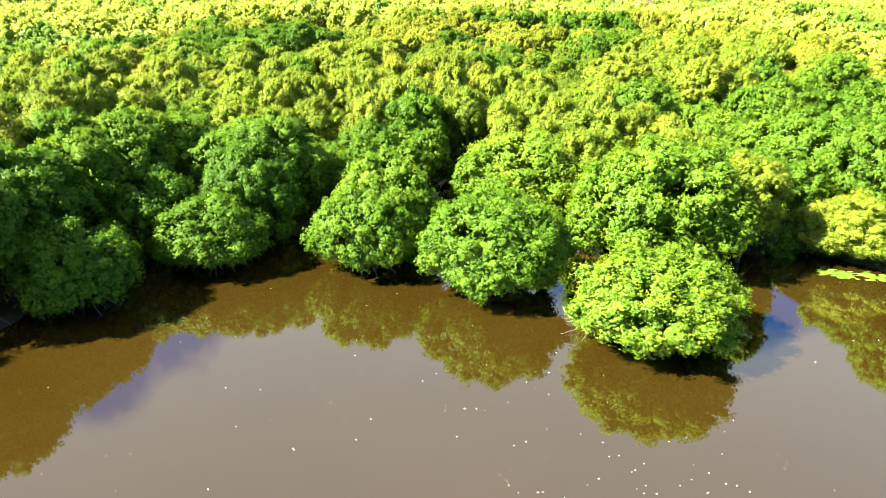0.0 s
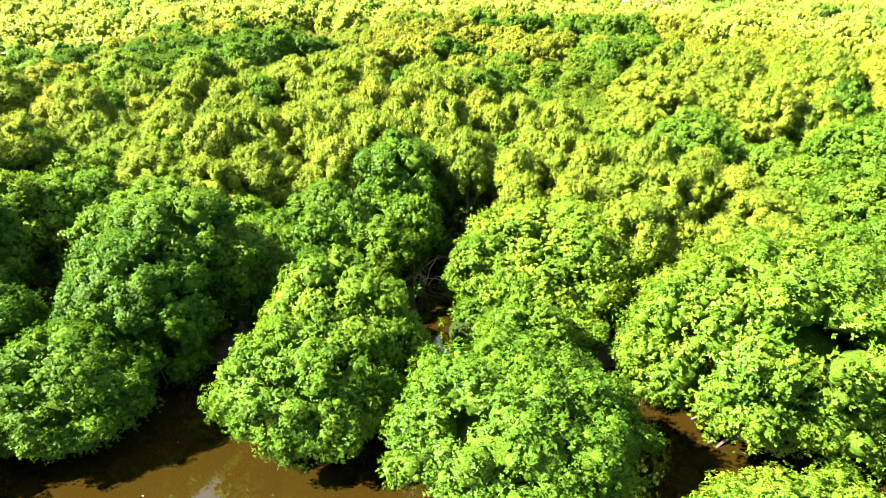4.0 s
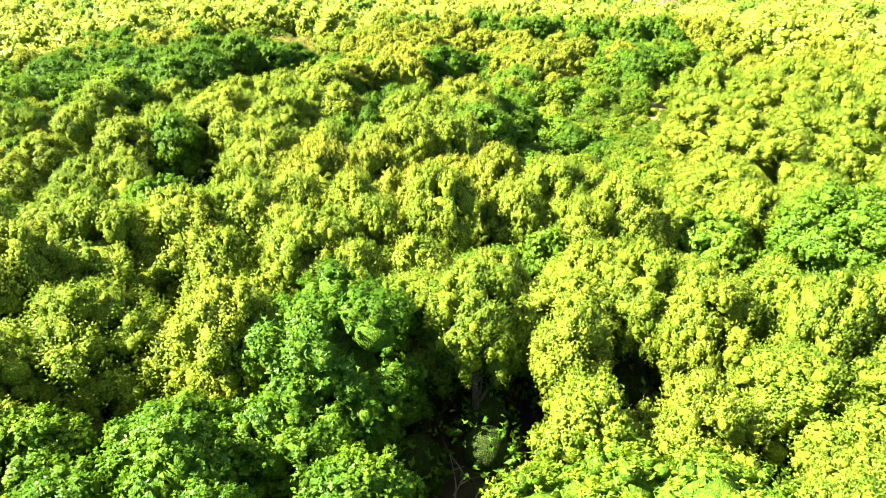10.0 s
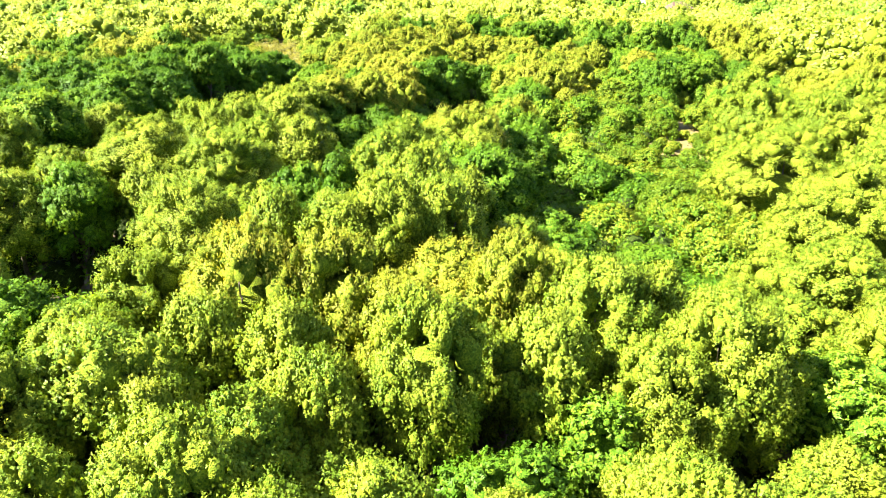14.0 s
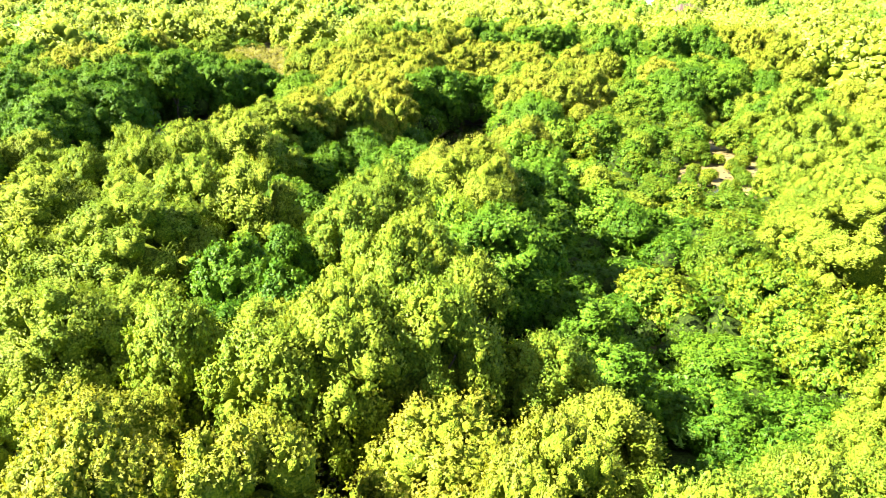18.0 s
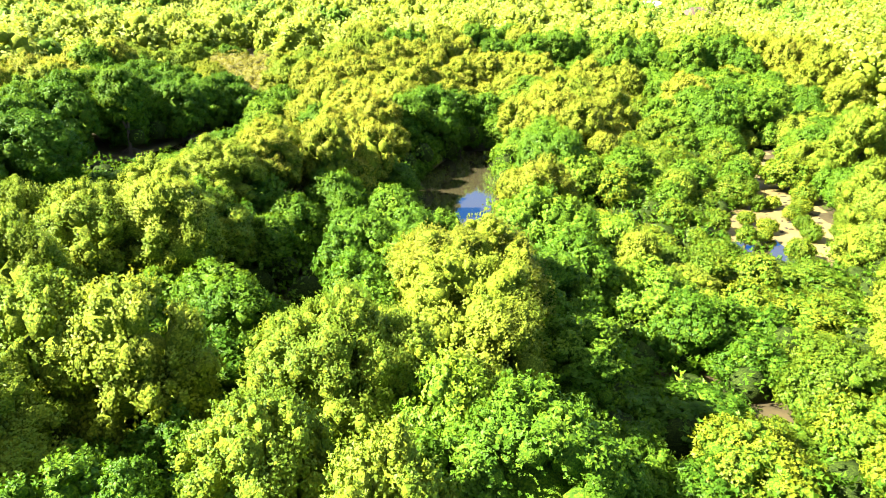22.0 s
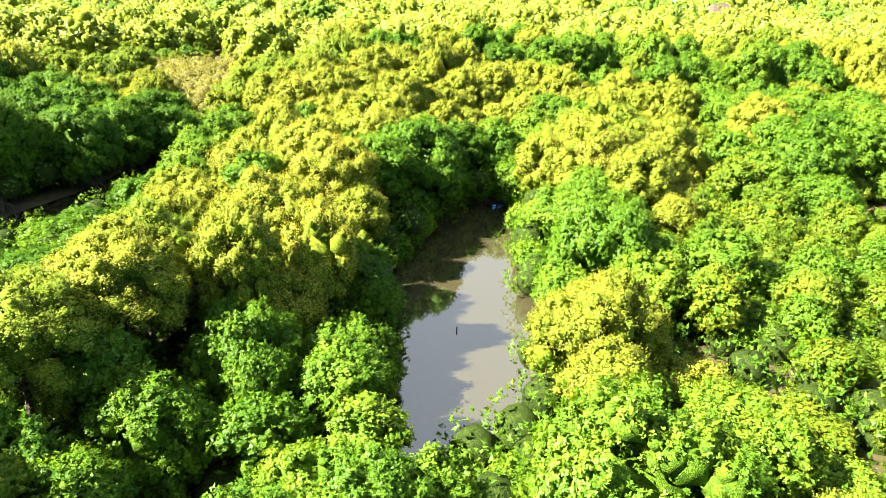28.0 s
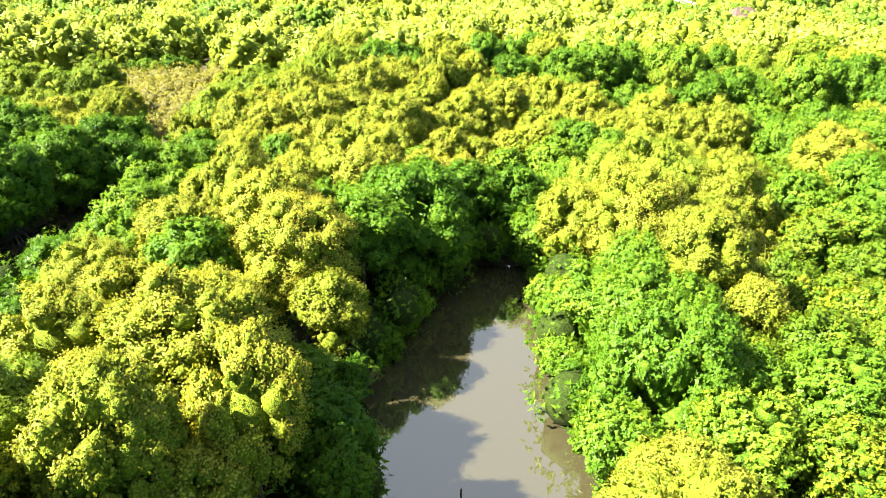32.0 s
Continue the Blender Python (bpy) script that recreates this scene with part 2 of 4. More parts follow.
POND = [(-0.4, 85.2), (0.1, 92), (-0.4, 97), (0.6, 100), (1.9, 103.5), (3.4, 108), (6.6, 108), (6.2, 102), (5.6, 97), (5.9, 93), (4.6, 89.5), (1.6, 84.6)]
CREEK = [(-50, 72), (-38, 80), (-30, 89), (-24, 97), (-18, 105), (-15.6, 111), (-15.2, 115.5)]
FLAT = [(14.5, 86), (16.5, 84.5), (21, 86), (22.5, 91), (23.8, 98), (26, 107), (24.3, 107.5), (21.8, 99), (19.5, 96), (17.5, 93), (15.5, 91)]
FIELD = [(-16.0, 125), (-16.5, 132), (-17.0, 138.5), (-19.5, 149), (-22, 158), (-23.6, 171), (-35, 167), (-38, 158), (-31, 150), (-25.5, 145), (-21.5, 138), (-19.8, 128)]


def inside(poly, x, y):
    hit, j = False, len(poly) - 1
    for i in range(len(poly)):
        (ax, ay), (bx, by) = poly[i], poly[j]
        if (ay > y) != (by > y) and x < (bx - ax) * (y - ay) / (by - ay) + ax:
            hit = not hit
        j = i
    return hit


def line_gap(points, x, y):
    best = 1e9
    for (ax, ay), (bx, by) in zip(points, points[1:]):
        dx, dy = bx - ax, by - ay
        k = max(0.0, min(1.0, ((x - ax) * dx + (y - ay) * dy) / (dx * dx + dy * dy)))
        best = min(best, math.hypot(x - ax - k * dx, y - ay - k * dy))
    return best


LAGOON = SHORE + [(90, -200), (-90, -200)]


def edge_gap(poly, x, y):
    """Metres inside the outline (positive) or outside it (negative)."""
    d = line_gap(poly + poly[:1], x, y)
    return d if inside(poly, x, y) else -d


def wet(x, y):
    """How far inside open water a place lies, in metres."""
    w = -1e9
    if y < 52 and abs(x) < 110:
        w = edge_gap(LAGOON, x, y)
    if -8 < x < 14 and 78 < y < 116:
        w = max(w, edge_gap(POND, x, y))
    if x < -8:
        w = max(w, 2.3 - line_gap(CREEK, x, y))
    return w


# ---- ground and water ----
def axis(lo, hi, step, far):
    mid = list(np.arange(lo, hi + 1e-6, step))
    up, v, s = [], hi, step
    while v < far:
        s *= 1.35
        v += s
        up.append(v)
    down, v, s = [], lo, step
    while v > -far:
        s *= 1.35
        v -= s
        down.append(v)
    return down[::-1] + mid + up


def ground_height(x, y):
    n = noise.noise((x * 0.35, y * 0.35, 0.0)) * 0.10 + noise.noise((x * 1.1, y * 1.1, 3.0)) * 0.05
    w = wet(x, y)
    z = 0.16 + n
    if w > -1.2:
        z = z * (1 - between(w, -1.2, 0.3)) - 0.9 * between(w, -0.4, 1.6)
    if 10 < x < 32 and 78 < y < 114 and inside(FLAT, x, y):
        z = 0.05 + 0.7 * n
        if math.hypot((x - 16.4) / 1.9, (y - 87.4) / 1.4) < 1.25:
            z -= 0.10
    return z


gx, gy = axis(-60, 60, 0.75, 2600), axis(-30, 175, 0.75, 2600)
gv = [(x, y, ground_height(x, y) if -70 < x < 70 and -40 < y < 185 else (-0.9 if y < 15 else 0.15)) for y in gy for x in gx]
gw = len(gx)
gf = [(j * gw + i, j * gw + i + 1, (j + 1) * gw + i + 1, (j + 1) * gw + i) for j in range(len(gy) - 1) for i in range(gw - 1)]
gm = bpy.data.meshes.new("ground")
gm.from_pydata(gv, [], gf)
gm.materials.append(MUD)
gm.materials.append(DRY_MUD)
for face in gm.polygons:
    x, y, z = face.center
    if (10 < x < 30 and 80 < y < 112 and inside(FLAT, x, y)) or (-40 < x < -12 and 120 < y < 172 and inside(FIELD, x, y)):
        face.material_index = 1
gm.polygons.foreach_set("use_smooth", [True] * len(gf))
tagged(new("ground", gm), "brown wet mud of a tidal mangrove swamp", "ground", kind="structure")

wm = bpy.data.meshes.new("water")
wm.from_pydata([(-1500, -1500, 0), (1500, -1500, 0), (1500, 1500, 0), (-1500, 1500, 0)], [], [(0, 1, 2, 3)])
wm.materials.append(WATER)
tagged(new("water", wm), "still silty brown water of lagoon, creek and pond", "water", kind="structure")


# ---- trees ----
def part(name, mesh, parent, label=""):
    ob = new(name, mesh)
    ob.parent = parent
    if label:
        tagged(ob, label)
    return ob


def ball(subdivisions):
    bm = bmesh.new()
    bmesh.ops.create_icosphere(bm, subdivisions=subdivisions, radius=1.0)
    v, f = np.array([v.co[:] for v in bm.verts]), np.array([[v.index for v in f.verts] for f in bm.faces])
    bm.free()
    return v, f


BALL, FINE_BALL = ball(1), ball(2)


def unit(v):
    return v / np.maximum(np.linalg.norm(v, axis=1, keepdims=True), 1e-9)


def crown_lobes(rng, R, up, down, count, size):
    """Lobes over a dome: centres and radii, the dome's middle at the origin."""
    d = unit(rng.normal(size=(count * 8, 3)))
    d = d[d[:, 2] > -0.75]
    chosen = []
    for v in d:
        if len(chosen) >= count:
            break
        if all(np.dot(v, c) < math.cos(0.95 * size) for c in chosen):
            chosen.append(v)
    d = np.array(chosen)
    rad = R * size * rng.uniform(0.75, 1.25, len(d))
    reach = rng.uniform(0.84, 1.08, len(d))
    c = d * reach[:, None] * np.stack([R - rad, R - rad, np.where(d[:, 2] > 0, up, down) - rad * 0.9], 1)
    return c, rad


def tufts(rng, centres, radii, each, size):
    """Smaller upright tufts standing on the outsides of the lobes."""
    k = np.repeat(np.arange(len(centres)), each)
    d = unit(rng.normal(size=(len(k), 3)) + np.array([0, 0, 0.35]) + 0.9 * unit(centres + 1e-6)[k])
    r = radii[k] * size * rng.uniform(0.65, 1.35, len(k))
    return centres[k] + d * (radii[k] * rng.uniform(0.72, 1.02, len(k)))[:, None], r


def leaf_cloud(rng, centres, radii, n_sprays, per_spray, length, width, spire, jitter=0.14, corners=4, stretch=1.0, hide=None):
    """Rosettes of leaves on the outsides of lobes and tufts; every leaf a folded kite, or a single blade where it is fine."""
    share = radii ** 1.7
    k = rng.choice(len(centres), n_sprays, p=share / share.sum())
    out = unit(centres + 1e-6)[k]
    d = unit(rng.normal(size=(n_sprays, 3)) + np.array([0, 0, 0.25]) + 0.75 * out)
    pos = centres[k] + d * np.array([1, 1, stretch]) * (radii[k] * rng.uniform(1 - 1.6 * jitter, 1 + jitter, n_sprays))[:, None]
    ax = unit(0.8 * d + 0.5 * unit(pos + 1e-6) + np.array([0, 0, 0.6 * spire]) + rng.normal(scale=0.18, size=(n_sprays, 3)))
    if hide is not None:
        # nothing grows deep inside the neighbouring lobes
        seen = np.ones(n_sprays, bool)
        for c, r in zip(*hide):
            seen &= ((pos - c) ** 2).sum(1) > (0.82 * r) ** 2
        pos, ax = pos[seen], ax[seen]
    m = len(pos) * per_spray
    ax, pos = np.repeat(ax, per_spray, 0), np.repeat(pos, per_spray, 0)
    side = unit(np.cross(ax, rng.normal(size=(m, 3))))
    tilt = rng.uniform(0.75, 1.45, m)[:, None]
    go = unit(ax * np.cos(tilt) + side * np.sin(tilt))
    pos = pos + ax * (rng.uniform(-0.7, 0.7, m) * length * (0.6 + 1.0 * spire))[:, None]
    flat = unit(np.cross(ax + rng.normal(scale=0.25, size=(m, 3)), go))
    L = (length * rng.uniform(0.7, 1.25, m))[:, None]
    W = (width * rng.uniform(0.75, 1.2, m))[:, None]
    face = unit(np.cross(go, flat))
    soft = np.repeat(unit(0.45 * face + 0.55 * ax), corners, 0)
    base, tip = pos, pos + go * L
    mid = pos + go * L * 0.5 + face * L * 0.06
    if corners == 3:
        return np.stack([base - flat * W * 0.5, tip, base + flat * W * 0.5], 1).reshape(-1, 3), soft
    return np.stack([base, mid - flat * W * 0.5, tip, mid + flat * W * 0.5], 1).reshape(-1, 3), soft


def mesh_from(name, leaf_v, leaf_n, core_v, core_n, core_f, leaf_m, core_m, corners=4):
    nv, nl = len(leaf_v), len(leaf_v) // corners
    me = bpy.data.meshes.new(name)
    v = np.concatenate([leaf_v, core_v])
    loops = np.concatenate([np.arange(nv), (core_f + nv).ravel()])
    n3 = len(core_f)
    starts = np.concatenate([np.arange(nl) * corners, nv + np.arange(n3) * 3])
    totals = np.concatenate([np.full(nl, corners), np.full(n3, 3)])
    me.vertices.add(len(v))
    me.vertices.foreach_set("co", v.astype(np.float32).ravel())
    me.loops.add(len(loops))
    me.loops.foreach_set("vertex_index", loops.astype(np.int32))
    me.polygons.add(nl + n3)
    me.polygons.foreach_set("loop_start", starts.astype(np.int32))
    me.polygons.foreach_set("loop_total", totals.astype(np.int32))
    me.materials.append(leaf_m)
    me.materials.append(core_m)
    me.polygons.foreach_set("material_index", np.concatenate([np.zeros(nl), np.ones(n3)]).astype(np.int32))
    me.polygons.foreach_set("use_smooth", np.ones(nl + n3, bool))
    me.update(calc_edges=True)
    # leaves share the light of the tuft that they belong to
    soft = me.attributes.new("custom_normal", "FLOAT_VECTOR", "POINT")
    soft.data.foreach_set("vector", np.concatenate([leaf_n, core_n]).astype(np.float32).ravel())
    return me


def core_of(rng, centres, radii, form=BALL, uneven=0.16):
    """The dense inside of lobes and tufts: knobbly balls. radii: one each, or three for the axes."""
    v, f = form
    size = radii[:, None, None] if radii.ndim == 1 else radii[:, None, :]
    cv = (v[None] * size * rng.uniform(1 - uneven, 1 + uneven, (len(centres), len(v), 1)) + centres[:, None]).reshape(-1, 3)
    cf = (f[None] + (np.arange(len(centres)) * len(v))[:, None, None]).reshape(-1, 3)
    return cv, np.tile(v, (len(centres), 1)), cf


def joined(pieces):
    verts, normals, faces, at = [], [], [], 0
    for v, n, f in pieces:
        verts.append(v)
        normals.append(n)
        faces.append(f + at)
        at += len(v)
    return np.concatenate(verts), np.concatenate(normals), np.concatenate(faces)


# per kind: leaf length, leaf width, leaves a rosette, rosettes per square metre of radius, lean upwards, corners of a leaf
HABIT = {"green": (0.078, 0.045, 7, 1550, 0.25, 4), "yellow": (0.037, 0.031, 7, 4000, 0.4, 3)}
SIZES = (1.05, 1.5, 2.1, 2.9)
PROTO = {}


def crown_mesh(kind, size, shape, variant):
    """A crown of the given radius: 'dome' sits on the ground, 'tall' has its top at the origin."""
    kind = "yellow" if kind in ("yellow", "gold") else "green"
    key = (kind, size, shape, variant)
    if key in PROTO:
        return PROTO[key]
    rng = np.random.default_rng(SIZES.index(size) * 1000 + variant * 100 + len(kind) * 10 + len(shape))
    R = size
    up, down = (0.85 * R, 0.55 * R) if shape == "dome" else (1.1 * R, 1.25 * R)
    fine = (0.36 if R < 1.3 else 0.31 if R < 1.8 else 0.26 if R < 2.5 else 0.21) * (0.92 if kind == "yellow" else 1.0)
    c, r = crown_lobes(rng, R, up, down, int(3.6 / fine ** 2), fine)
    L, W, per, dens, spire, corners = HABIT[kind]
    stretch = 1.25 if kind == "yellow" else 1.15
    if kind == "yellow":
        c[:, 2] += np.maximum(c[:, 2], 0) * rng.uniform(-0.08, 0.16, len(c))
    tc, tr = tufts(rng, c, r, 7, 0.42)
    deep = (np.concatenate([c, [[0, 0, 0]]]), np.concatenate([r * 0.86, [0.55 * R]]))
    leaves, leaf_n = leaf_cloud(rng, np.concatenate([c, tc]), np.concatenate([r * 0.88, tr]), int(dens * R * R), per, L, W, spire, 0.22, corners, stretch, deep)
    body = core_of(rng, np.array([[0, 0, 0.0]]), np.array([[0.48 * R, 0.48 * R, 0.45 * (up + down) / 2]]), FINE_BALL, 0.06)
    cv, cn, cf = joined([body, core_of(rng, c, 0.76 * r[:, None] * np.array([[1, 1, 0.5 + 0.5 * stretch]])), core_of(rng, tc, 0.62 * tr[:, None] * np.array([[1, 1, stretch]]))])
    # bring the outline to the nominal radius and height
    wide = R / np.percentile(np.hypot(leaves[:, 0], leaves[:, 1]), 97)
    high = up / np.percentile(leaves[:, 2], 99.3)
    leaves *= (wide, wide, high)
    cv *= (wide, wide, high)
    lift = 0.60 * R if shape == "dome" else -up
    leaves[:, 2] += lift
    cv[:, 2] += lift
    if shape == "dome":
        leaves[:, 2] = np.maximum(leaves[:, 2], 0.04)
        cv[:, 2] = np.maximum(cv[:, 2], 0.05)
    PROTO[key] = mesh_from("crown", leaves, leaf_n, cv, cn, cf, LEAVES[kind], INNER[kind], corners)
    return PROTO[key]


def tube(bm, points, radii, sides=6):
    rings = []
    for i, (p, r) in enumerate(zip(points, radii)):
        p = Vector(p)
        way = (Vector(points[min(i + 1, len(points) - 1)]) - Vector(points[max(i - 1, 0)])).normalized()
        a = way.orthogonal().normalized()
        b = way.cross(a)
        rings.append([bm.verts.new(p + a * r * math.cos(2 * math.pi * k / sides) + b * r * math.sin(2 * math.pi * k / sides)) for k in range(sides)])
    for lo, hi in zip(rings, rings[1:]):
        for k in range(sides):
            bm.faces.new((lo[k], lo[(k + 1) % sides], hi[(k + 1) % sides], hi[k]))
    bm.faces.new(rings[-1])


def bm_mesh(name, bm, mat):
    me = bpy.data.meshes.new(name)
    bm.normal_update()
    bm.to_mesh(me)
    bm.free()
    me.materials.append(mat)
    return me


def trunk_mesh(seed):
    """A tapered, slightly bent trunk one unit high with forked limbs."""
    rnd, bm = random.Random(seed), bmesh.new()
    bend = [(rnd.uniform(-0.08, 0.08) * k, rnd.uniform(-0.08, 0.08) * k, k) for k in (-0.12, 0.25, 0.5, 0.75)]
    tube(bm, bend, (0.042, 0.034, 0.028, 0.018), 7)
    for k in range(5):
        z, a = rnd.uniform(0.28, 0.66), rnd.uniform(0, 6.28)
        q = [(0.05 * z, 0.03 * z, z), (0.11 * math.cos(a), 0.11 * math.sin(a), z + 0.10), (0.2 * math.cos(a + 0.3), 0.2 * math.sin(a + 0.3), z + 0.21)]
        tube(bm, q, (0.02, 0.014, 0.007), 5)
    return bm_mesh("trunk", bm, BARK)


def roots_mesh(seed):
    """Arching stilt roots round a foot, reaching into mud or water."""
    rnd, bm = random.Random(seed), bmesh.new()
    for k in range(13):
        a, far, high = rnd.uniform(0, 6.28), rnd.uniform(0.5, 1.25), rnd.uniform(0.45, 1.0)
        c, s = math.cos(a), math.sin(a)
        w = rnd.uniform(-0.2, 0.2)
        pts = [(far * u * c - w * u * s, far * u * s + w * u * c, high * (1 - u ** 2.2) - 0.3 * u) for u in (0.04, 0.3, 0.55, 0.8, 1.0)]
        tube(bm, pts, (0.035, 0.03, 0.026, 0.022, 0.018), 5)
    return bm_mesh("root_arch", bm, BARK)


TRUNKS = [trunk_mesh(s) for s in range(5)]
ROOTS = [roots_mesh(s) for s in range(3)]
NAMES = {"green": "mangrove_tree", "dark": "deep_green_mangrove_tree", "yellow": "pale_mangrove_tree", "gold": "golden_mangrove_tree", "shrub": "mangrove_shrub"}
LABELS = {
    "green": "glossy green mangrove tree with a rounded leafy crown",
    "dark": "deep green mangrove tree, dark leaf colour partly standing in for shade",
    "yellow": "yellow-green mangrove tree with feathery upright tufts",
    "gold": "golden yellow-green mangrove tree with a billowing crown",
    "shrub": "low bright green mangrove shrub on mud",
}
dice = random.Random(41)
STAND = []          # x, y, radius, top, kind of every single tree


def tree(kind, x, y, R, top, shore=False):
    base = new(NAMES[kind])
    base.location = (x, y, 0.0)
    tagged(base, "round green mangrove tree standing in the lagoon" if shore else LABELS[kind], "shrub" if kind == "shrub" else "tree", {"green": "green mangroves", "dark": "deep green mangroves", "yellow": "pale mangroves", "gold": "golden mangroves", "shrub": "mangrove shrubs"}[kind])
    size = min(SIZES, key=lambda s: abs(math.log(R / s)))
    s = R / size
    dome = top / R < 1.75
    crown = part("crown", crown_mesh(kind, size, "dome" if dome else "tall", dice.randrange(2)), base)
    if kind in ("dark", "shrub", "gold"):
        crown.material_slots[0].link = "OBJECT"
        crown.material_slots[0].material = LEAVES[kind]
    turn = dice.uniform(0, 6.28)
    if dome:
        crown.scale = (s, s, top / (1.45 * size))
        crown.location = (0, 0, 0.06)
    else:
        crown.scale = (s, s, s * dice.uniform(0.9, 1.1) * max(0.95, min(1.3, 0.7 * top / (2.35 * R))))
        crown.location = (0, 0, top)
    crown.rotation_euler = (0, 0, turn)
    trunk = part("trunk", TRUNKS[dice.randrange(5)], base)
    trunk.scale = (max(1.3, 0.5 * top), max(1.3, 0.5 * top), top * 0.95)
    trunk.rotation_euler = (0, 0, turn)
    if kind in ("green", "dark") and R > 0.9 and (shore or wet(x, y) > -2.5):
        roots = part("root_arch", ROOTS[dice.randrange(3)], base)
        roots.scale = (0.55 * R, 0.55 * R, 0.8)
        roots.rotation_euler = (0, 0, turn)
    STAND.append((x, y, R, top, kind))
    return base


# hollows in the canopy: middle, half-widths and the height that the growth in them keeps to
HOLLOWS = [(-12.5, 60.3, 5.0, 2.4, 2.8), (7.2, 70.0, 2.1, 9.0, 2.1), (-4.3, 78.8, 1.4, 3.4, 2.6), (4.4, 55.5, 1.3, 1.3, 1.3),
           (-5.4, 67.0, 2.4, 2.0, 4.3), (-16.5, 72.0, 4.0, 5.0, 3.4), (-15.2, 97, 5.4, 17, 2.3),
           (-6.4, 73.6, 3.0, 4.2, 5.0), (8.6, 74.6, 2.6, 3.2, 2.6), (-0.4, 92.5, 1.3, 5.0, 2.6), (-3.6, 86.0, 1.8, 1.6, 3.6), (-2.2, 89.2, 2.0, 1.4, 3.8),
           (8.4, 54.9, 1.7, 1.3, 1.3), (3.0, 62.9, 1.2, 0.9, 2.4)]


def hollow(x, y):
    for cx, cy, a, c, h in HOLLOWS:
        if ((x - cx) / a) ** 2 + ((y - cy) / c) ** 2 < 1:
            return h
    return None


def habit(kind, x, y, R, top):
    """Green trees fringe the lagoon; the ridge falls away towards the creek."""
    if kind in ("yellow", "gold") and ((y < 36.8 and x < 8) or (-4.6 < x < 0.2 and y < 43)):
        kind = "green"
    if (x < -5.5 and y < 36.5) or (-4.6 < x < -0.4 and 37 < y < 43):
        kind = "dark"
    if x < -7 and 86 < y < 114:
        top = min(top, max(1.6, 5.5 - 0.61 * (-9.0 - x + 0.4 * R)))
    return kind, top


def grow(kind, rows):
    for x, y, R, top in rows:
        R *= 0.9 if kind == "shrub" else 1.06
        if y < 128 and not (y > 80 and wet(x, y) > 0.5):
            kind_here, top = habit(kind, x, y, R, top) if y < 114 and x > -16.5 else (kind, top)
            # hollow trees take the dark leaves, painting the shade that lies there
            deep = hollow(x, y)
            if deep:
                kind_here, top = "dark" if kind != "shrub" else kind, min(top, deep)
                R = min(R, 1.8)
            tree(kind_here, x, y, R, top, shore=wet(x, y) > 0.2)


# the trees that can be told apart, by kind and from near to far
grow("green", [
    (7.6, 22.8, 3.0, 3.3), (2.0, 27.4, 3.15, 4.0), (-10.4, 29.8, 2.45, 3.2), (-3.4, 29.6, 2.5, 3.6), (9.9, 30.3, 3.9, 5.6),
    (2.6, 30.6, 1.2, 2.6), (6.8, 31.4, 0.9, 2.2), (-2.8, 31.8, 2.5, 4.7), (3.2, 33.0, 1.5, 2.8),
    (15.4, 32.9, 1.4, 4.5), (-9.3, 33.2, 2.4, 5.0), (-8.8, 35.4, 2.1, 6.0), (-7.2, 37.6, 2.4, 3.8), (-1.8, 37.9, 1.2, 4.0),
    (-4.4, 38.0, 1.1, 4.2), (4.7, 38.1, 3.4, 4.4), (-15.5, 39.3, 2.3, 5.2), (-11.1, 39.4, 1.5, 5.0), (22.3, 41.5, 3.7, 5.0),
])
grow("green", [
    (4.2, 50.6, 1.1, 4.6), (14.4, 51.5, 2.7, 5.5), (10.3, 52.2, 1.5, 4.6), (5.1, 62.1, 1.5, 3.8), (8.1, 62.3, 1.7, 3.4),
    (-2.8, 64.1, 0.5, 6.2), (3.0, 65.7, 1.7, 6.0), (1.7, 67.1, 1.2, 6.0), (5.8, 70.3, 1.4, 3.6), (5.0, 71.8, 1.3, 4.4),
    (4.5, 74.7, 1.7, 5.0), (-5.4, 76.1, 1.4, 4.2), (4.7, 76.1, 1.1, 4.2), (-1.0, 76.9, 1.1, 4.2), (-4.3, 76.9, 1.2, 4.6),
    (9.8, 77.1, 1.4, 2.8), (0.8, 77.3, 1.4, 4.6), (3.7, 78.1, 1.4, 4.3), (9.1, 78.7, 1.6, 3.0), (6.3, 79.2, 1.6, 4.0),
])
grow("green", [
    (-1.1, 80.3, 1.3, 4.4), (0.6, 81.5, 1.2, 4.2), (1.8, 82.1, 1.0, 3.8), (-0.5, 82.3, 1.3, 3.8), (5.7, 82.5, 2.3, 4.6),
    (9.5, 84.7, 1.1, 2.8), (-4.7, 85.1, 1.4, 4.6), (0.2, 85.2, 1.0, 3.0), (-2.6, 86.5, 0.8, 4.0), (-0.6, 86.9, 1.1, 3.4),
    (0.0, 92.4, 0.7, 2.8), (9.2, 93.4, 1.4, 3.2), (12.5, 95.5, 1.6, 3.2), (8.3, 96.3, 2.2, 4.0), (8.6, 99.0, 2.0, 4.0),
    (-0.6, 103.4, 1.6, 5.0), (19.4, 107.9, 1.4, 3.2), (-10.9, 108.9, 1.9, 3.6), (19.3, 111.7, 1.6, 3.4), (8.6, 114.5, 0.6, 3.0),
])
grow("green", [
    (-12.7, 115.0, 1.4, 3.0),
])
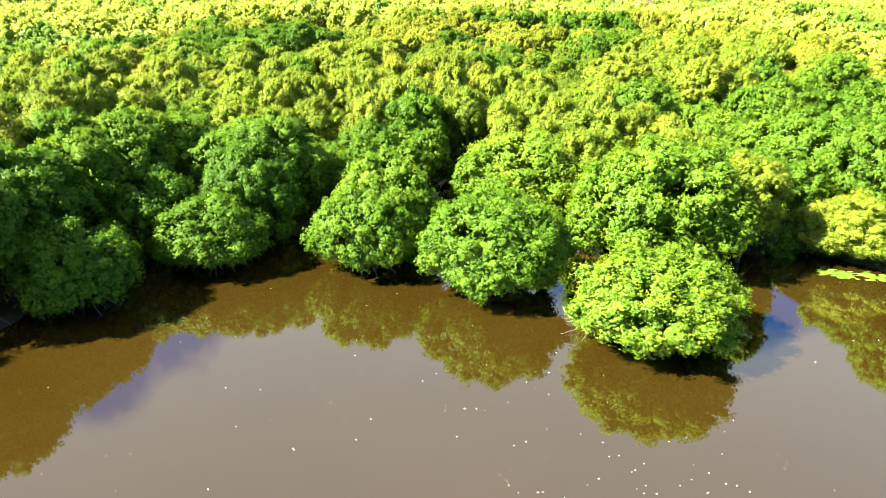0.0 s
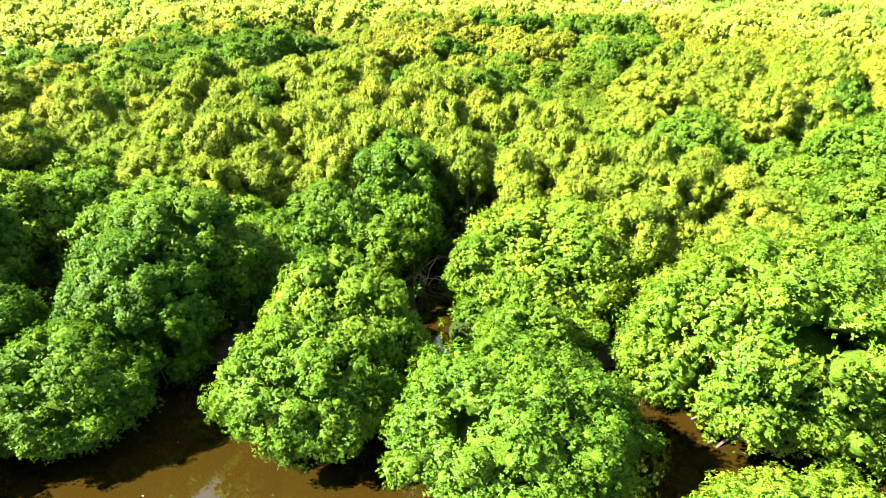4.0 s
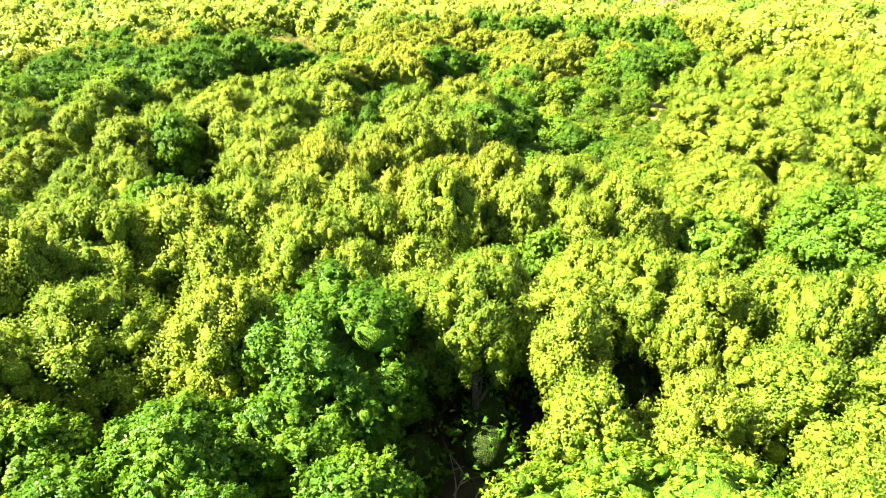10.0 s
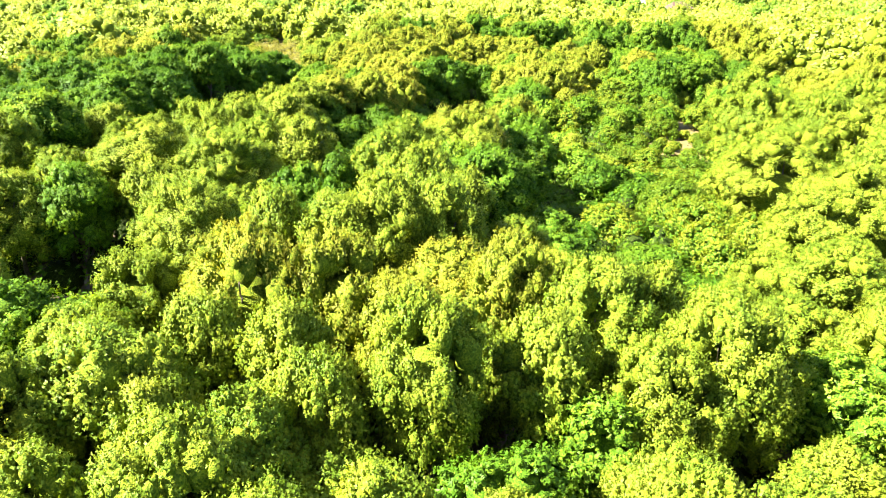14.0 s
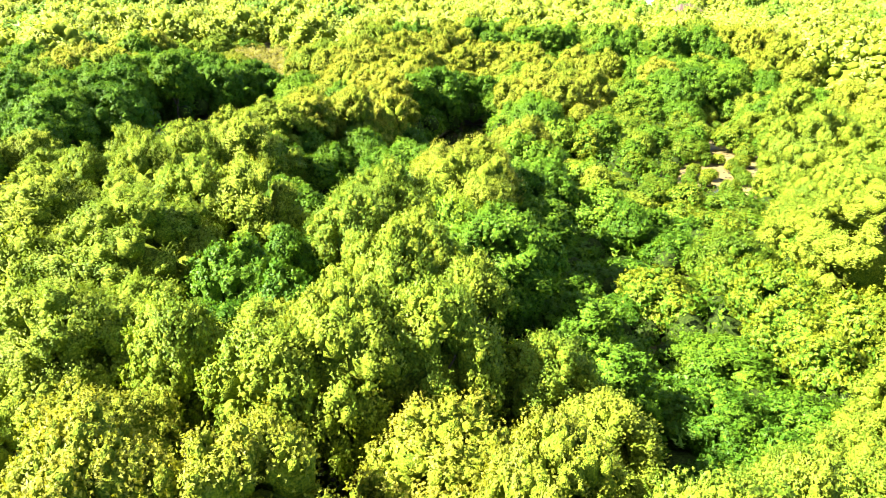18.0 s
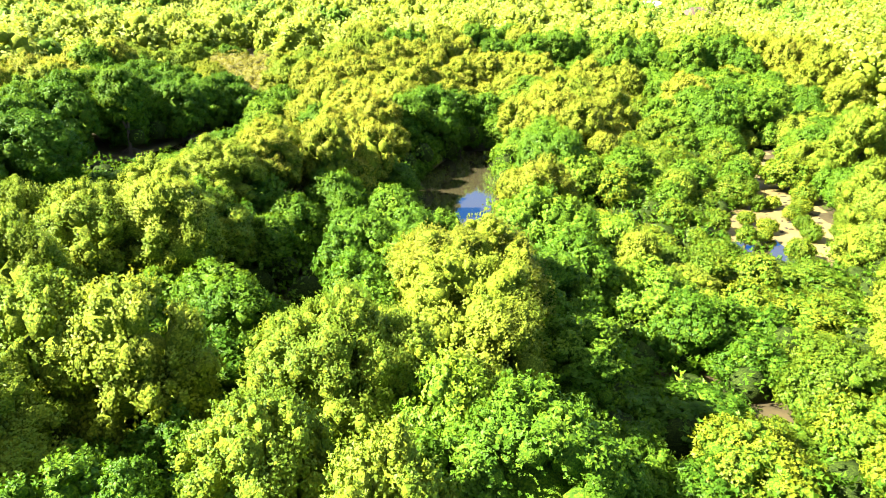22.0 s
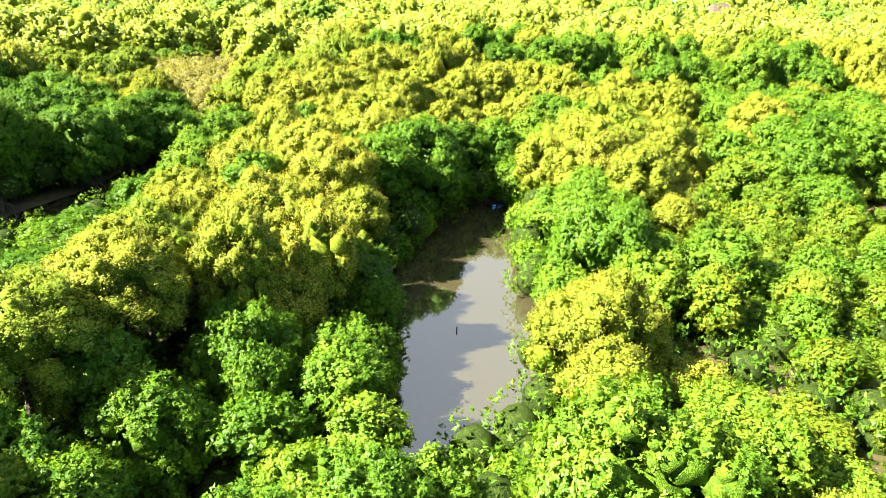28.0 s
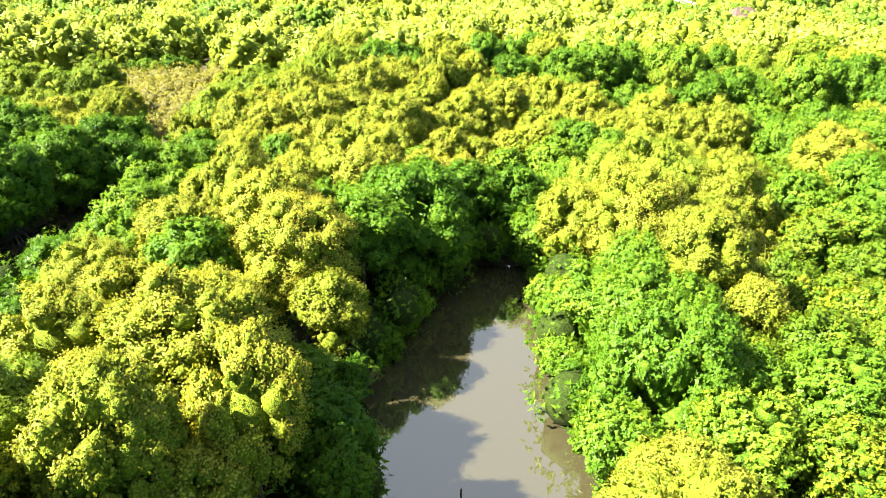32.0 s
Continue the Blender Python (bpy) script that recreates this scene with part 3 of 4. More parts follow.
# some deep green by nature, others dark in place of bank shade
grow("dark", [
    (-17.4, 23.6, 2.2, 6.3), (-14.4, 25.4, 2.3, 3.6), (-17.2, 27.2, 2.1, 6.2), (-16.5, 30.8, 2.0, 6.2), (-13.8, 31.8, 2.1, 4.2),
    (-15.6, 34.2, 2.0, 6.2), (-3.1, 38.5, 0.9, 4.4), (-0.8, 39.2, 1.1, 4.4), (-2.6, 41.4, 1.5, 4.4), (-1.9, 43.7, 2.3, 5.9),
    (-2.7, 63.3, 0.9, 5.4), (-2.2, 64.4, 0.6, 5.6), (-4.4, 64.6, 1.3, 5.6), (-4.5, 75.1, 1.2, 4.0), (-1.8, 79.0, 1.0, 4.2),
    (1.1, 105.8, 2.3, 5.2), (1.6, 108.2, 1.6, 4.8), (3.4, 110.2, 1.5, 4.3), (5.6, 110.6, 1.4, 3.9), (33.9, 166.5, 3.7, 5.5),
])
grow("yellow", [
    (13.6, 30.2, 1.7, 5.2), (19.1, 31.0, 2.5, 3.0), (7.7, 38.0, 1.6, 4.6), (-18.0, 38.1, 2.8, 5.5), (-4.0, 39.6, 1.1, 5.0),
    (9.8, 40.7, 1.4, 5.2), (5.9, 41.0, 1.2, 4.8), (3.7, 41.2, 1.1, 4.8), (8.2, 41.8, 1.5, 5.0), (-9.8, 42.7, 1.4, 5.0),
    (3.6, 43.1, 0.9, 5.5), (-4.3, 43.7, 1.3, 5.8), (9.9, 44.2, 1.2, 5.8), (1.6, 44.3, 1.2, 6.0), (-8.2, 44.9, 2.1, 5.3),
    (7.4, 45.1, 1.2, 5.5), (9.4, 46.0, 1.4, 5.2), (-10.7, 46.2, 1.5, 6.3), (6.2, 46.3, 1.3, 5.6), (2.1, 46.8, 1.2, 5.3),
])
grow("yellow", [
    (-1.6, 46.8, 0.9, 5.6), (0.1, 47.2, 1.0, 5.6), (-3.2, 47.4, 1.4, 6.2), (-8.8, 47.7, 1.6, 6.4), (5.0, 47.7, 1.1, 5.2),
    (-5.5, 47.7, 1.1, 5.6), (-7.0, 48.8, 1.5, 6.4), (-2.4, 48.9, 1.0, 5.8), (-13.7, 49.2, 1.5, 6.3), (-4.2, 49.4, 1.0, 5.8),
    (8.7, 49.9, 1.1, 3.8), (-5.3, 50.3, 1.6, 6.4), (-1.4, 50.3, 1.0, 5.8), (0.7, 50.9, 1.2, 6.6), (5.5, 51.2, 1.2, 5.4),
    (-2.2, 51.6, 1.0, 6.2), (-6.3, 51.6, 0.9, 5.7), (3.2, 51.9, 1.1, 5.8), (7.2, 52.1, 1.5, 6.0), (-4.2, 52.4, 1.0, 6.0),
])
grow("yellow", [
    (11.9, 53.7, 1.4, 5.2), (5.0, 54.1, 1.5, 6.1), (12.6, 57.8, 1.5, 5.0), (-1.9, 58.0, 1.1, 6.5), (-0.7, 58.5, 1.3, 6.9),
    (-4.0, 59.2, 1.0, 6.4), (1.1, 59.5, 1.5, 6.6), (-6.8, 60.2, 1.7, 6.3), (1.9, 61.9, 1.0, 6.2), (-0.1, 62.0, 1.4, 6.9),
    (15.7, 62.3, 2.8, 6.0), (0.7, 64.0, 1.1, 6.6), (-1.1, 64.5, 1.2, 6.9), (-7.6, 65.7, 2.6, 6.8), (-5.4, 66.7, 1.9, 6.8),
    (-10.9, 67.1, 2.1, 6.8), (-0.6, 68.0, 1.7, 6.8), (-4.0, 68.1, 1.0, 6.8), (0.8, 68.4, 0.9, 6.2), (16.1, 69.1, 2.6, 5.5),
])
grow("yellow", [
    (-4.9, 69.4, 1.6, 6.6), (-6.9, 69.4, 1.6, 6.6), (2.2, 71.0, 1.8, 6.3), (19.0, 73.4, 2.7, 5.2), (22.5, 73.5, 3.0, 6.2),
    (-10.3, 74.1, 1.5, 6.3), (-9.8, 77.7, 1.6, 6.2), (-7.3, 78.5, 1.6, 6.2), (-8.7, 81.0, 1.7, 6.2), (9.3, 81.5, 0.9, 3.2),
    (22.4, 85.1, 3.1, 5.5), (-7.7, 85.6, 1.8, 6.0), (-3.3, 88.3, 2.2, 5.8), (-0.9, 89.5, 1.7, 5.6), (-6.7, 90.5, 1.8, 5.8),
    (11.3, 110.4, 3.5, 5.2),
])
grow("gold", [
    (-3.7, 54.6, 1.4, 6.7), (-1.4, 55.0, 1.4, 6.4), (2.7, 55.3, 1.2, 6.2), (2.3, 73.9, 2.2, 6.3), (-6.4, 88.3, 1.7, 6.0),
    (6.5, 89.2, 1.9, 4.2), (-3.9, 90.3, 1.3, 5.9), (-1.8, 92.1, 1.2, 5.4), (-0.8, 94.6, 1.4, 5.2), (-3.7, 94.6, 2.1, 5.7),
    (-2.4, 101.1, 1.9, 5.6), (11.0, 101.5, 1.5, 5.0), (-3.7, 103.4, 1.6, 5.8), (9.8, 105.6, 2.1, 5.4), (-6.3, 108.9, 1.4, 5.6),
    (14.5, 109.1, 2.1, 5.0), (-1.4, 111.7, 2.3, 5.6), (22.4, 115.0, 2.0, 5.0), (-0.3, 120.9, 2.0, 5.6), (18.9, 121.7, 2.4, 5.0),
])
grow("gold", [
    (4.2, 124.6, 2.5, 5.2), (-5.6, 125.4, 2.2, 5.6), (16.4, 126.0, 2.6, 5.0), (12.2, 127.1, 2.6, 5.2), (8.8, 129.8, 2.8, 5.2),
    (43.5, 166.7, 4.1, 5.5), (18.7, 172.7, 4.3, 5.5), (-34.3, 173.9, 3.6, 5.0), (-22.4, 179.1, 4.6, 5.5), (32.6, 189.4, 5.1, 5.5),
    (-4.1, 195.4, 5.3, 6.0), (-37.6, 197.5, 5.4, 5.5), (14.9, 208.2, 5.9, 6.0), (-29.2, 221.2, 6.5, 6.0),
])
grow("shrub", [
    (14.7, 66.9, 1.8, 2.8), (13.3, 69.0, 2.2, 2.8), (9.2, 70.2, 1.8, 2.8), (13.1, 73.2, 2.0, 2.5), (13.9, 81.0, 1.1, 2.4),
    (12.2, 81.9, 1.0, 2.2), (11.1, 82.5, 0.9, 2.2), (13.7, 86.8, 0.6, 1.4), (16.4, 87.7, 0.6, 1.3), (13.4, 89.4, 0.9, 2.0),
    (16.0, 90.0, 0.7, 1.3), (11.1, 92.5, 1.2, 3.0), (19.5, 93.5, 0.5, 1.0), (18.4, 94.6, 1.5, 1.8), (16.7, 96.5, 1.4, 2.2),
    (22.9, 97.5, 1.7, 2.2), (13.3, 98.0, 1.3, 3.0), (15.3, 98.1, 1.5, 2.4), (16.4, 100.6, 1.8, 2.6), (20.4, 101.6, 1.4, 2.2),
])
grow("shrub", [
    (18.6, 104.5, 1.5, 2.6), (17.7, 107.0, 1.8, 3.0), (19.7, 116.3, 2.2, 2.8),
])


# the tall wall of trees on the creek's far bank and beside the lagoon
# dark leaf colour paints the shaded face of the creek's wall
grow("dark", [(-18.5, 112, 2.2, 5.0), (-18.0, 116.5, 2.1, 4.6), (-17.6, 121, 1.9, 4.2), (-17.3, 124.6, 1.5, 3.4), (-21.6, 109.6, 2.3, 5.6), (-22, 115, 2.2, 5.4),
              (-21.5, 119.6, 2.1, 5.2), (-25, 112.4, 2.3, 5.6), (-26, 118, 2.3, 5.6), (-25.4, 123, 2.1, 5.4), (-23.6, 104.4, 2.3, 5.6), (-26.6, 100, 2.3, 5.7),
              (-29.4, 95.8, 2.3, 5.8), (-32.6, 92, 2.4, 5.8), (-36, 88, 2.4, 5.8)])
# tall trees added left of the bank, mostly out of view, to shade it
grow("green", [(-22, 24, 2.4, 6.6), (-19.6, 28.5, 2.3, 6.2), (-18.6, 33.5, 2.2, 6.4), (-23.5, 19, 2.6, 6.8), (-16.6, 37.5, 2.0, 6.0), (-22.5, 13, 2.5, 6.2)])

# ---- the rest of the near wood, filling the gaps between them ----
GAPS = [(0.4, 40.4, 1.3), (-0.2, 36.8, 0.8), (-10.8, 62.4, 1.7), (4.4, 55.5, 1.0), (8.4, 54.9, 1.1), (-4.7, 79.7, 1.6), (-3.4, 83.5, 1.2), (-4.5, 68.3, 0.9)]


def canopy(x, y):
    """Height and kind that the trees around suggest."""
    near = sorted(((x - a) ** 2 + (y - b) ** 2, h, k) for a, b, r, h, k in STAND[:KNOWN])[:5]
    w = [1 / (d + 0.6) for d, h, k in near]
    return sum(q * h for q, (d, h, k) in zip(w, near)) / sum(w), near[0][2]


def free(x, y, R, slack=0.62):
    if wet(x, y) > -0.35 * R or edge_gap(FLAT, x, y) > -0.8 * R or edge_gap(FIELD, x, y) > -0.9 * R:
        return False
    if any(math.hypot(x - a, y - b) < r + 0.5 * R for a, b, r in GAPS):
        return False
    return all((x - a) ** 2 + (y - b) ** 2 > (slack * (R + r)) ** 2 for a, b, r, h, k in STAND)


KNOWN = len(STAND)
for _ in range(9000):
    x, y, R = dice.uniform(-19, 20), dice.uniform(27, 124), dice.uniform(1.1, 1.9)
    if free(x, y, R, 0.55):
        h, k = canopy(x, y)
        k, h = habit(k, x, y, R, h)
        if -1.5 < x < 5.5 and 82.5 < y < 90:
            h = min(h, 2.3)
        deep = hollow(x, y)
        # fill trees in a hollow get its shade as leaf colour too
        if deep:
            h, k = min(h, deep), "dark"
        if k in ("yellow", "gold") and dice.random() < 0.14:
            k = "green"
        tree(k, x, y, R, max(1.2, h - dice.uniform(0.5, 1.7) if h > 4 else h * dice.uniform(0.5, 0.85)))
    if len(STAND) > KNOWN + 340:
        break

def wood_top(x, y, rnd):
    """Height of the wider wood: long rises, hollows and a little chance."""
    rise = noise.noise((x * 0.045, y * 0.085, 7.0))
    top = 5.4 + 3.6 * rise + 1.8 * noise.noise((x * 0.16, y * 0.16, 2.0)) + rnd.uniform(-1.3, 1.1)
    if rise < -0.30:
        top = 2.3 + rnd.uniform(-0.4, 0.4)
    if x < -18 and y < 45:
        top = 6.6 + rnd.uniform(-0.5, 0.5)
    if x < -14 and 62 < y < 122 and line_gap(CREEK, x, y) < 14:
        top = 5.9 + rnd.uniform(-0.5, 0.5)
    top = min(top, 7.0)
    if -27 < x < -8 and 110 < y < 152:
        top = min(top, 3.4 if x < -13 else 4.8)
    if 19 < x < 30 and 103 < y < 126:
        top = min(top, 4.4)
    if 5 < x < 26 and 60 < y < 108:
        top = 2.6 + rnd.uniform(-0.9, 1.2) + 3.0 * between(x, 14, 22) * (1 - between(y, 78, 84))
    return top


def greener(x, y, rnd):
    return noise.noise((x * 0.03 + 9, y * 0.03, 1.0)) + rnd.uniform(-0.25, 0.25) < (-0.16 if x < -15 else -0.22)


# the wood on both sides and beyond the pond
for _ in range(16000):
    x, y, R = dice.uniform(-36, 38), dice.uniform(16, 150), dice.uniform(1.5, 2.6)
    if abs(x) < 19.5 and y < 124 or abs(x) > 0.66 * y + 4 and y < 60:
        continue
    if free(x, y, R, 0.6):
        k = ("green" if dice.random() < 0.6 else "dark") if greener(x, y, dice) else "gold" if noise.noise((x * 0.06, y * 0.06, 5.0)) + dice.uniform(-0.15, 0.15) > -0.05 else "yellow"
        # dark leaves close to the creek stand in for its bank's shade
        if x < -14 and y < 124:
            k = "dark" if line_gap(CREEK, x, y) < 7 else "green" if dice.random() < 0.3 else k
        tree(k, x, y, R, max(1.5, wood_top(x, y, dice)))
    if len(STAND) > KNOWN + 960:
        break
PLACED = len(STAND)

# scattered shrubs out on the mud flat
for _ in range(400):
    x, y, R = dice.uniform(14, 26), dice.uniform(84, 108), dice.uniform(0.45, 0.9)
    if inside(FLAT, x, y) and all((x - a) ** 2 + (y - b) ** 2 > (1.05 * (R + r)) ** 2 for a, b, r, h, k in STAND):
        tree("shrub", x, y, R, R * dice.uniform(1.3, 1.7))

# low growth along the banks, where the wood hangs over the water
for _ in range(2500):
    x, y, R = dice.uniform(-17, 20), dice.uniform(20, 112), dice.uniform(0.6, 1.0)
    w = wet(x, y)
    if -1.0 < w < 0.15 and not inside(FLAT, x, y) and all((x - a) ** 2 + (y - b) ** 2 > (0.9 * R + 0.45 * r) ** 2 for a, b, r, h, k in STAND):
        tree("dark" if dice.random() < 0.5 else "green", x, y, R, dice.uniform(1.0, 2.0))
    if len(STAND) > PLACED + 170:
        break

# bushes that hide the stems along the edges of the clearings
EDGED = len(STAND)
for _ in range(7000):
    x, y, R = dice.uniform(-39, 30), dice.uniform(82, 172), dice.uniform(0.8, 1.3)
    gap = max(edge_gap(FLAT, x, y), edge_gap(FIELD, x, y))
    if -2.4 < gap < -0.7 * R and wet(x, y) < -0.5 and not (x > 10 and y < 92) and all((x - a) ** 2 + (y - b) ** 2 > (0.8 * R + 0.35 * r) ** 2 for a, b, r, h, k in STAND):
        tree("yellow" if dice.random() < 0.5 else "green", x, y, R, R * dice.uniform(1.5, 2.2))
    if len(STAND) > EDGED + 150:
        break


# ---- the woods beyond, too many to count ----
def woods(name, label, spots, seed, leaf, rosettes, palette, dense=0.74):
    """One mesh of many crowns, of four shapes turned and stretched. spots: x, y, radius, top."""
    rng = np.random.default_rng(seed)
    shapes = []
    for k in range(4):
        c, r = crown_lobes(rng, 1.0, 1.0, 0.9, 36, 0.27)
        deep = (np.concatenate([c, [[0, 0, 0]]]), np.concatenate([r * 0.86, [0.62]]))
        leaves, leaf_n = leaf_cloud(rng, c, r, rosettes, 4, leaf, leaf * 0.66, 0.3, 0.2, 3, 1.2, deep)
        cv, cn, cf = joined(([core_of(rng, c, dense * r)] if dense > 0.5 else []) + [core_of(rng, np.array([[0, 0, -0.06]]), np.array([0.6]), FINE_BALL, 0.09)])
        shapes.append((leaves, leaf_n, cv, cn, cf))
    leaf_all, normal_all, cores = [], [], []
    for x, y, R, top in spots:
        leaves, leaf_n, cv, cn, cf = shapes[rng.integers(4)]
        a = rng.uniform(0, 6.28)
        spin = np.array([[math.cos(a), math.sin(a), 0], [-math.sin(a), math.cos(a), 0], [0, 0, 1]])
        turn = spin * np.array([R, R * rng.uniform(0.85, 1.15), R * rng.uniform(0.9, 1.15)])
        at = np.array([x, y, max(top - R, 0.45 * top)])
        leaf_all.append(leaves @ turn + at)
        normal_all.append(leaf_n @ spin)
        cores.append((cv @ turn + at, cn @ spin, cf))
    cv, cn, cf = joined(cores)
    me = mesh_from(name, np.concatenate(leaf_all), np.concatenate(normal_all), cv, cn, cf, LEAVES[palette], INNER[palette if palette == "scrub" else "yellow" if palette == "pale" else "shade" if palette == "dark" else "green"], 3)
    return tagged(new(name, me), label, "woods", kind="stuff")


def scatter(seed, tries, box, radius, limit, near_box=True):
    """Spots for crowns in a box that keep clear of water, mud and single trees, more or less shoulder to shoulder."""
    rnd, cells, spots = random.Random(seed), {}, []
    x0, y0, x1, y1 = box
    big = radius[1] * 2
    for a, b, r, h, k in STAND:
        cells.setdefault((int(a // big), int(b // big)), []).append((a, b, r))
    for _ in range(tries):
        x, y, R = rnd.uniform(x0, x1), rnd.uniform(y0, y1), rnd.uniform(*radius)
        if near_box and -36 < x < 38 and y < 150:
            continue
        if abs(x) > 0.70 * (y + 12) + 26 or wet(x, y) > -0.4 * R or edge_gap(FIELD, x, y) > -0.9 * R or edge_gap(FLAT, x, y) > -0.8 * R:
            continue
        i, j = int(x // big), int(y // big)
        if any((x - a) ** 2 + (y - b) ** 2 < (0.58 * (R + r)) ** 2 for u in (i - 1, i, i + 1) for w in (j - 1, j, j + 1) for a, b, r in cells.get((u, w), ())):
            continue
        top = wood_top(x, y, rnd)
        spots.append((x, y, R, top))
        cells.setdefault((i, j), []).append((x, y, R))
        if len(spots) >= limit:
            break
    return spots


def tinted(spots, seed):
    """Deep green in the hollows and in drifts, pale on the rises."""
    rnd = random.Random(seed)
    pale, deep = [], []
    for s in spots:
        (deep if greener(s[0], s[1], rnd) else pale).append(s)
    return pale, deep


# both leaf palettes here carry the distance haze in their colour
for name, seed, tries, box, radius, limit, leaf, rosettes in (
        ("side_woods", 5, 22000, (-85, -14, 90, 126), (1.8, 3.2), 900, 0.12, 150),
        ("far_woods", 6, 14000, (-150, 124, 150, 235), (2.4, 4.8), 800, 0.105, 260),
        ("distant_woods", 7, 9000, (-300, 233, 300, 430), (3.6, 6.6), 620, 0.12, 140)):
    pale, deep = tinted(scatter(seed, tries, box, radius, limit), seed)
    woods(name, "yellow-green mangrove woods, leaf colour paled to stand in for haze", pale, seed, leaf, rosettes, "pale")
    woods(name, "deep green mangrove woods between paler ones, colour lifted for haze", deep, seed + 20, leaf, rosettes, "deep")

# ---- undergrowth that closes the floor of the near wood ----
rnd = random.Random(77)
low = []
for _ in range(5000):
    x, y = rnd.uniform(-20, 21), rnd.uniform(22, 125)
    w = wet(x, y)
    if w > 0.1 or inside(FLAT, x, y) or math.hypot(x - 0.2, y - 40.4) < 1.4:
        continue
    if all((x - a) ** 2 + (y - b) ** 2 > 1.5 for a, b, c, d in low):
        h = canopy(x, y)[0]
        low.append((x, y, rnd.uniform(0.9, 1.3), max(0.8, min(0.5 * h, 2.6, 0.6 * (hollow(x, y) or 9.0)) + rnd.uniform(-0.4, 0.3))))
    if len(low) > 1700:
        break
# dark leaves and near-black cores paint the shade of the wood's floor
woods("undergrowth", "mangrove undergrowth with near-black cores standing in for floor shade", low, 78, 0.115, 140, "dark", 0.48)


# ---- small things: the scrub field, the mud, the water's surface ----
def scrub_field():
    """Low sprawling scrub, thicker to the far side, with bare mud in front."""
    rnd, spots = random.Random(12), []
    for _ in range(2600):
        x, y = rnd.uniform(-39, -15), rnd.uniform(124, 171)
        if inside(FIELD, x, y) and not (y < 133.5 + 0.5 * (x + 18) and x > -21) and all((x - a) ** 2 + (y - c) ** 2 > 1.5 for a, c, r, h in spots):
            spots.append((x, y, rnd.uniform(0.7, 1.3), rnd.uniform(0.5, 1.1)))
    LEAVES["scrub"] = SCRUB
    woods("scrub", "low yellowish scrub on a muddy clearing", spots, 13, 0.13, 120, "scrub", 0.5)


scrub_field()


def lump(bm, x, y, z, rx, ry, rz, rnd):
    made = bmesh.ops.create_icosphere(bm, subdivisions=1, radius=1.0)["verts"]
    for v in made:
        k = rnd.uniform(0.75, 1.25)
        v.co = Vector((x + v.co.x * rx * k, y + v.co.y * ry * k, z + v.co.z * rz * k))


MOUND = plain_material("dark_wet_mound", (0.012, 0.012, 0.007), (0.04, 0.035, 0.018), 9.0)
rnd, mounds = random.Random(31), bmesh.new()
count = 0
while count < 170:
    x, y = rnd.uniform(14, 26), rnd.uniform(84, 108)
    if inside(FLAT, x, y):
        lump(mounds, x, y, ground_height(x, y) - 0.01, rnd.uniform(0.06, 0.24), rnd.uniform(0.05, 0.12), rnd.uniform(0.03, 0.09), rnd)
        count += 1
tagged(new("mud_mounds", bm_mesh("mud_mounds", mounds, MOUND)), "dark weedy mounds scattered over the tidal mud", "mounds", kind="stuff")

rnd, flecks = random.Random(8), bmesh.new()
for k in range(300):
    x, y = rnd.gauss(4, 9), rnd.uniform(6, 30)
    if k % 3 == 0:
        x, y = rnd.gauss(4.5, 2.2), rnd.uniform(9, 17)
    if wet(x, y) < 0.3 or any((x - a) ** 2 + (y - c) ** 2 < r * r for a, c, r, h, kind in STAND[:40]):
        continue
    r, a = rnd.uniform(0.007, 0.022), rnd.uniform(0, 6.28)
    ring = [flecks.verts.new((x + r * (1.5 if i % 2 else 0.8) * math.cos(a + i * 1.05), y + r * math.sin(a + i * 1.05), 0.004 + 0.01 * (i % 2))) for i in range(6)]
    flecks.faces.new(ring)
tagged(new("floating_flecks", bm_mesh("floating_flecks", flecks, FLECK)), "pale leaf flecks floating on the lagoon", "flecks", kind="stuff")

ALGAE = plain_material("bright_algae", (0.05, 0.13, 0.006), (0.13, 0.26, 0.012), 8.0, 0.6, 0.02)
rnd, weed = random.Random(3), bmesh.new()
for k in range(120):
    u = rnd.random()
    x, y = 16.6 + 5.0 * u + rnd.gauss(0, 0.25), 28.9 - 0.8 * u + rnd.gauss(0, 0.22)
    lump(weed, x, y, 0.0, rnd.uniform(0.1, 0.35), rnd.uniform(0.05, 0.16), rnd.uniform(0.01, 0.035), rnd)
tagged(new("algae_mat", bm_mesh("algae_mat", weed, ALGAE)), "bright green algae mat floating beside the bank", "algae", kind="stuff")


def dead_branches(x, y, seed, count, reach):
    """A tangle of bleached roots and fallen branches."""
    base = tagged(new("dead_branches"), "tangle of bleached dead roots and branches over dark water", "branches")
    base.location = (x, y, 0)
    rnd = random.Random(seed)
    for k in range(count):
        bm, a = bmesh.new(), rnd.uniform(0, 6.28)
        p = Vector((rnd.uniform(-0.5, 0.5), rnd.uniform(-0.5, 0.5), -0.15))
        way, pts = Vector((0.5 * math.cos(a), 0.5 * math.sin(a), 1)), []
        for s in range(6):
            pts.append(tuple(p))
            p = p + way.normalized() * reach / 5
            way = way + Vector((rnd.uniform(-0.5, 0.5) + 0.25 * math.cos(a), rnd.uniform(-0.5, 0.5) + 0.25 * math.sin(a), rnd.uniform(-0.45, 0.1)))
        tube(bm, pts, (0.03, 0.027, 0.023, 0.018, 0.012, 0.006), 5)
        part("branch", bm_mesh("branch", bm, PALE_WOOD), base)


dead_branches(-0.7, 40.6, 1, 14, 1.9)
dead_branches(0.9, 43.4, 2, 9, 1.5)
dead_branches(5.6, 23.6, 3, 6, 1.2)
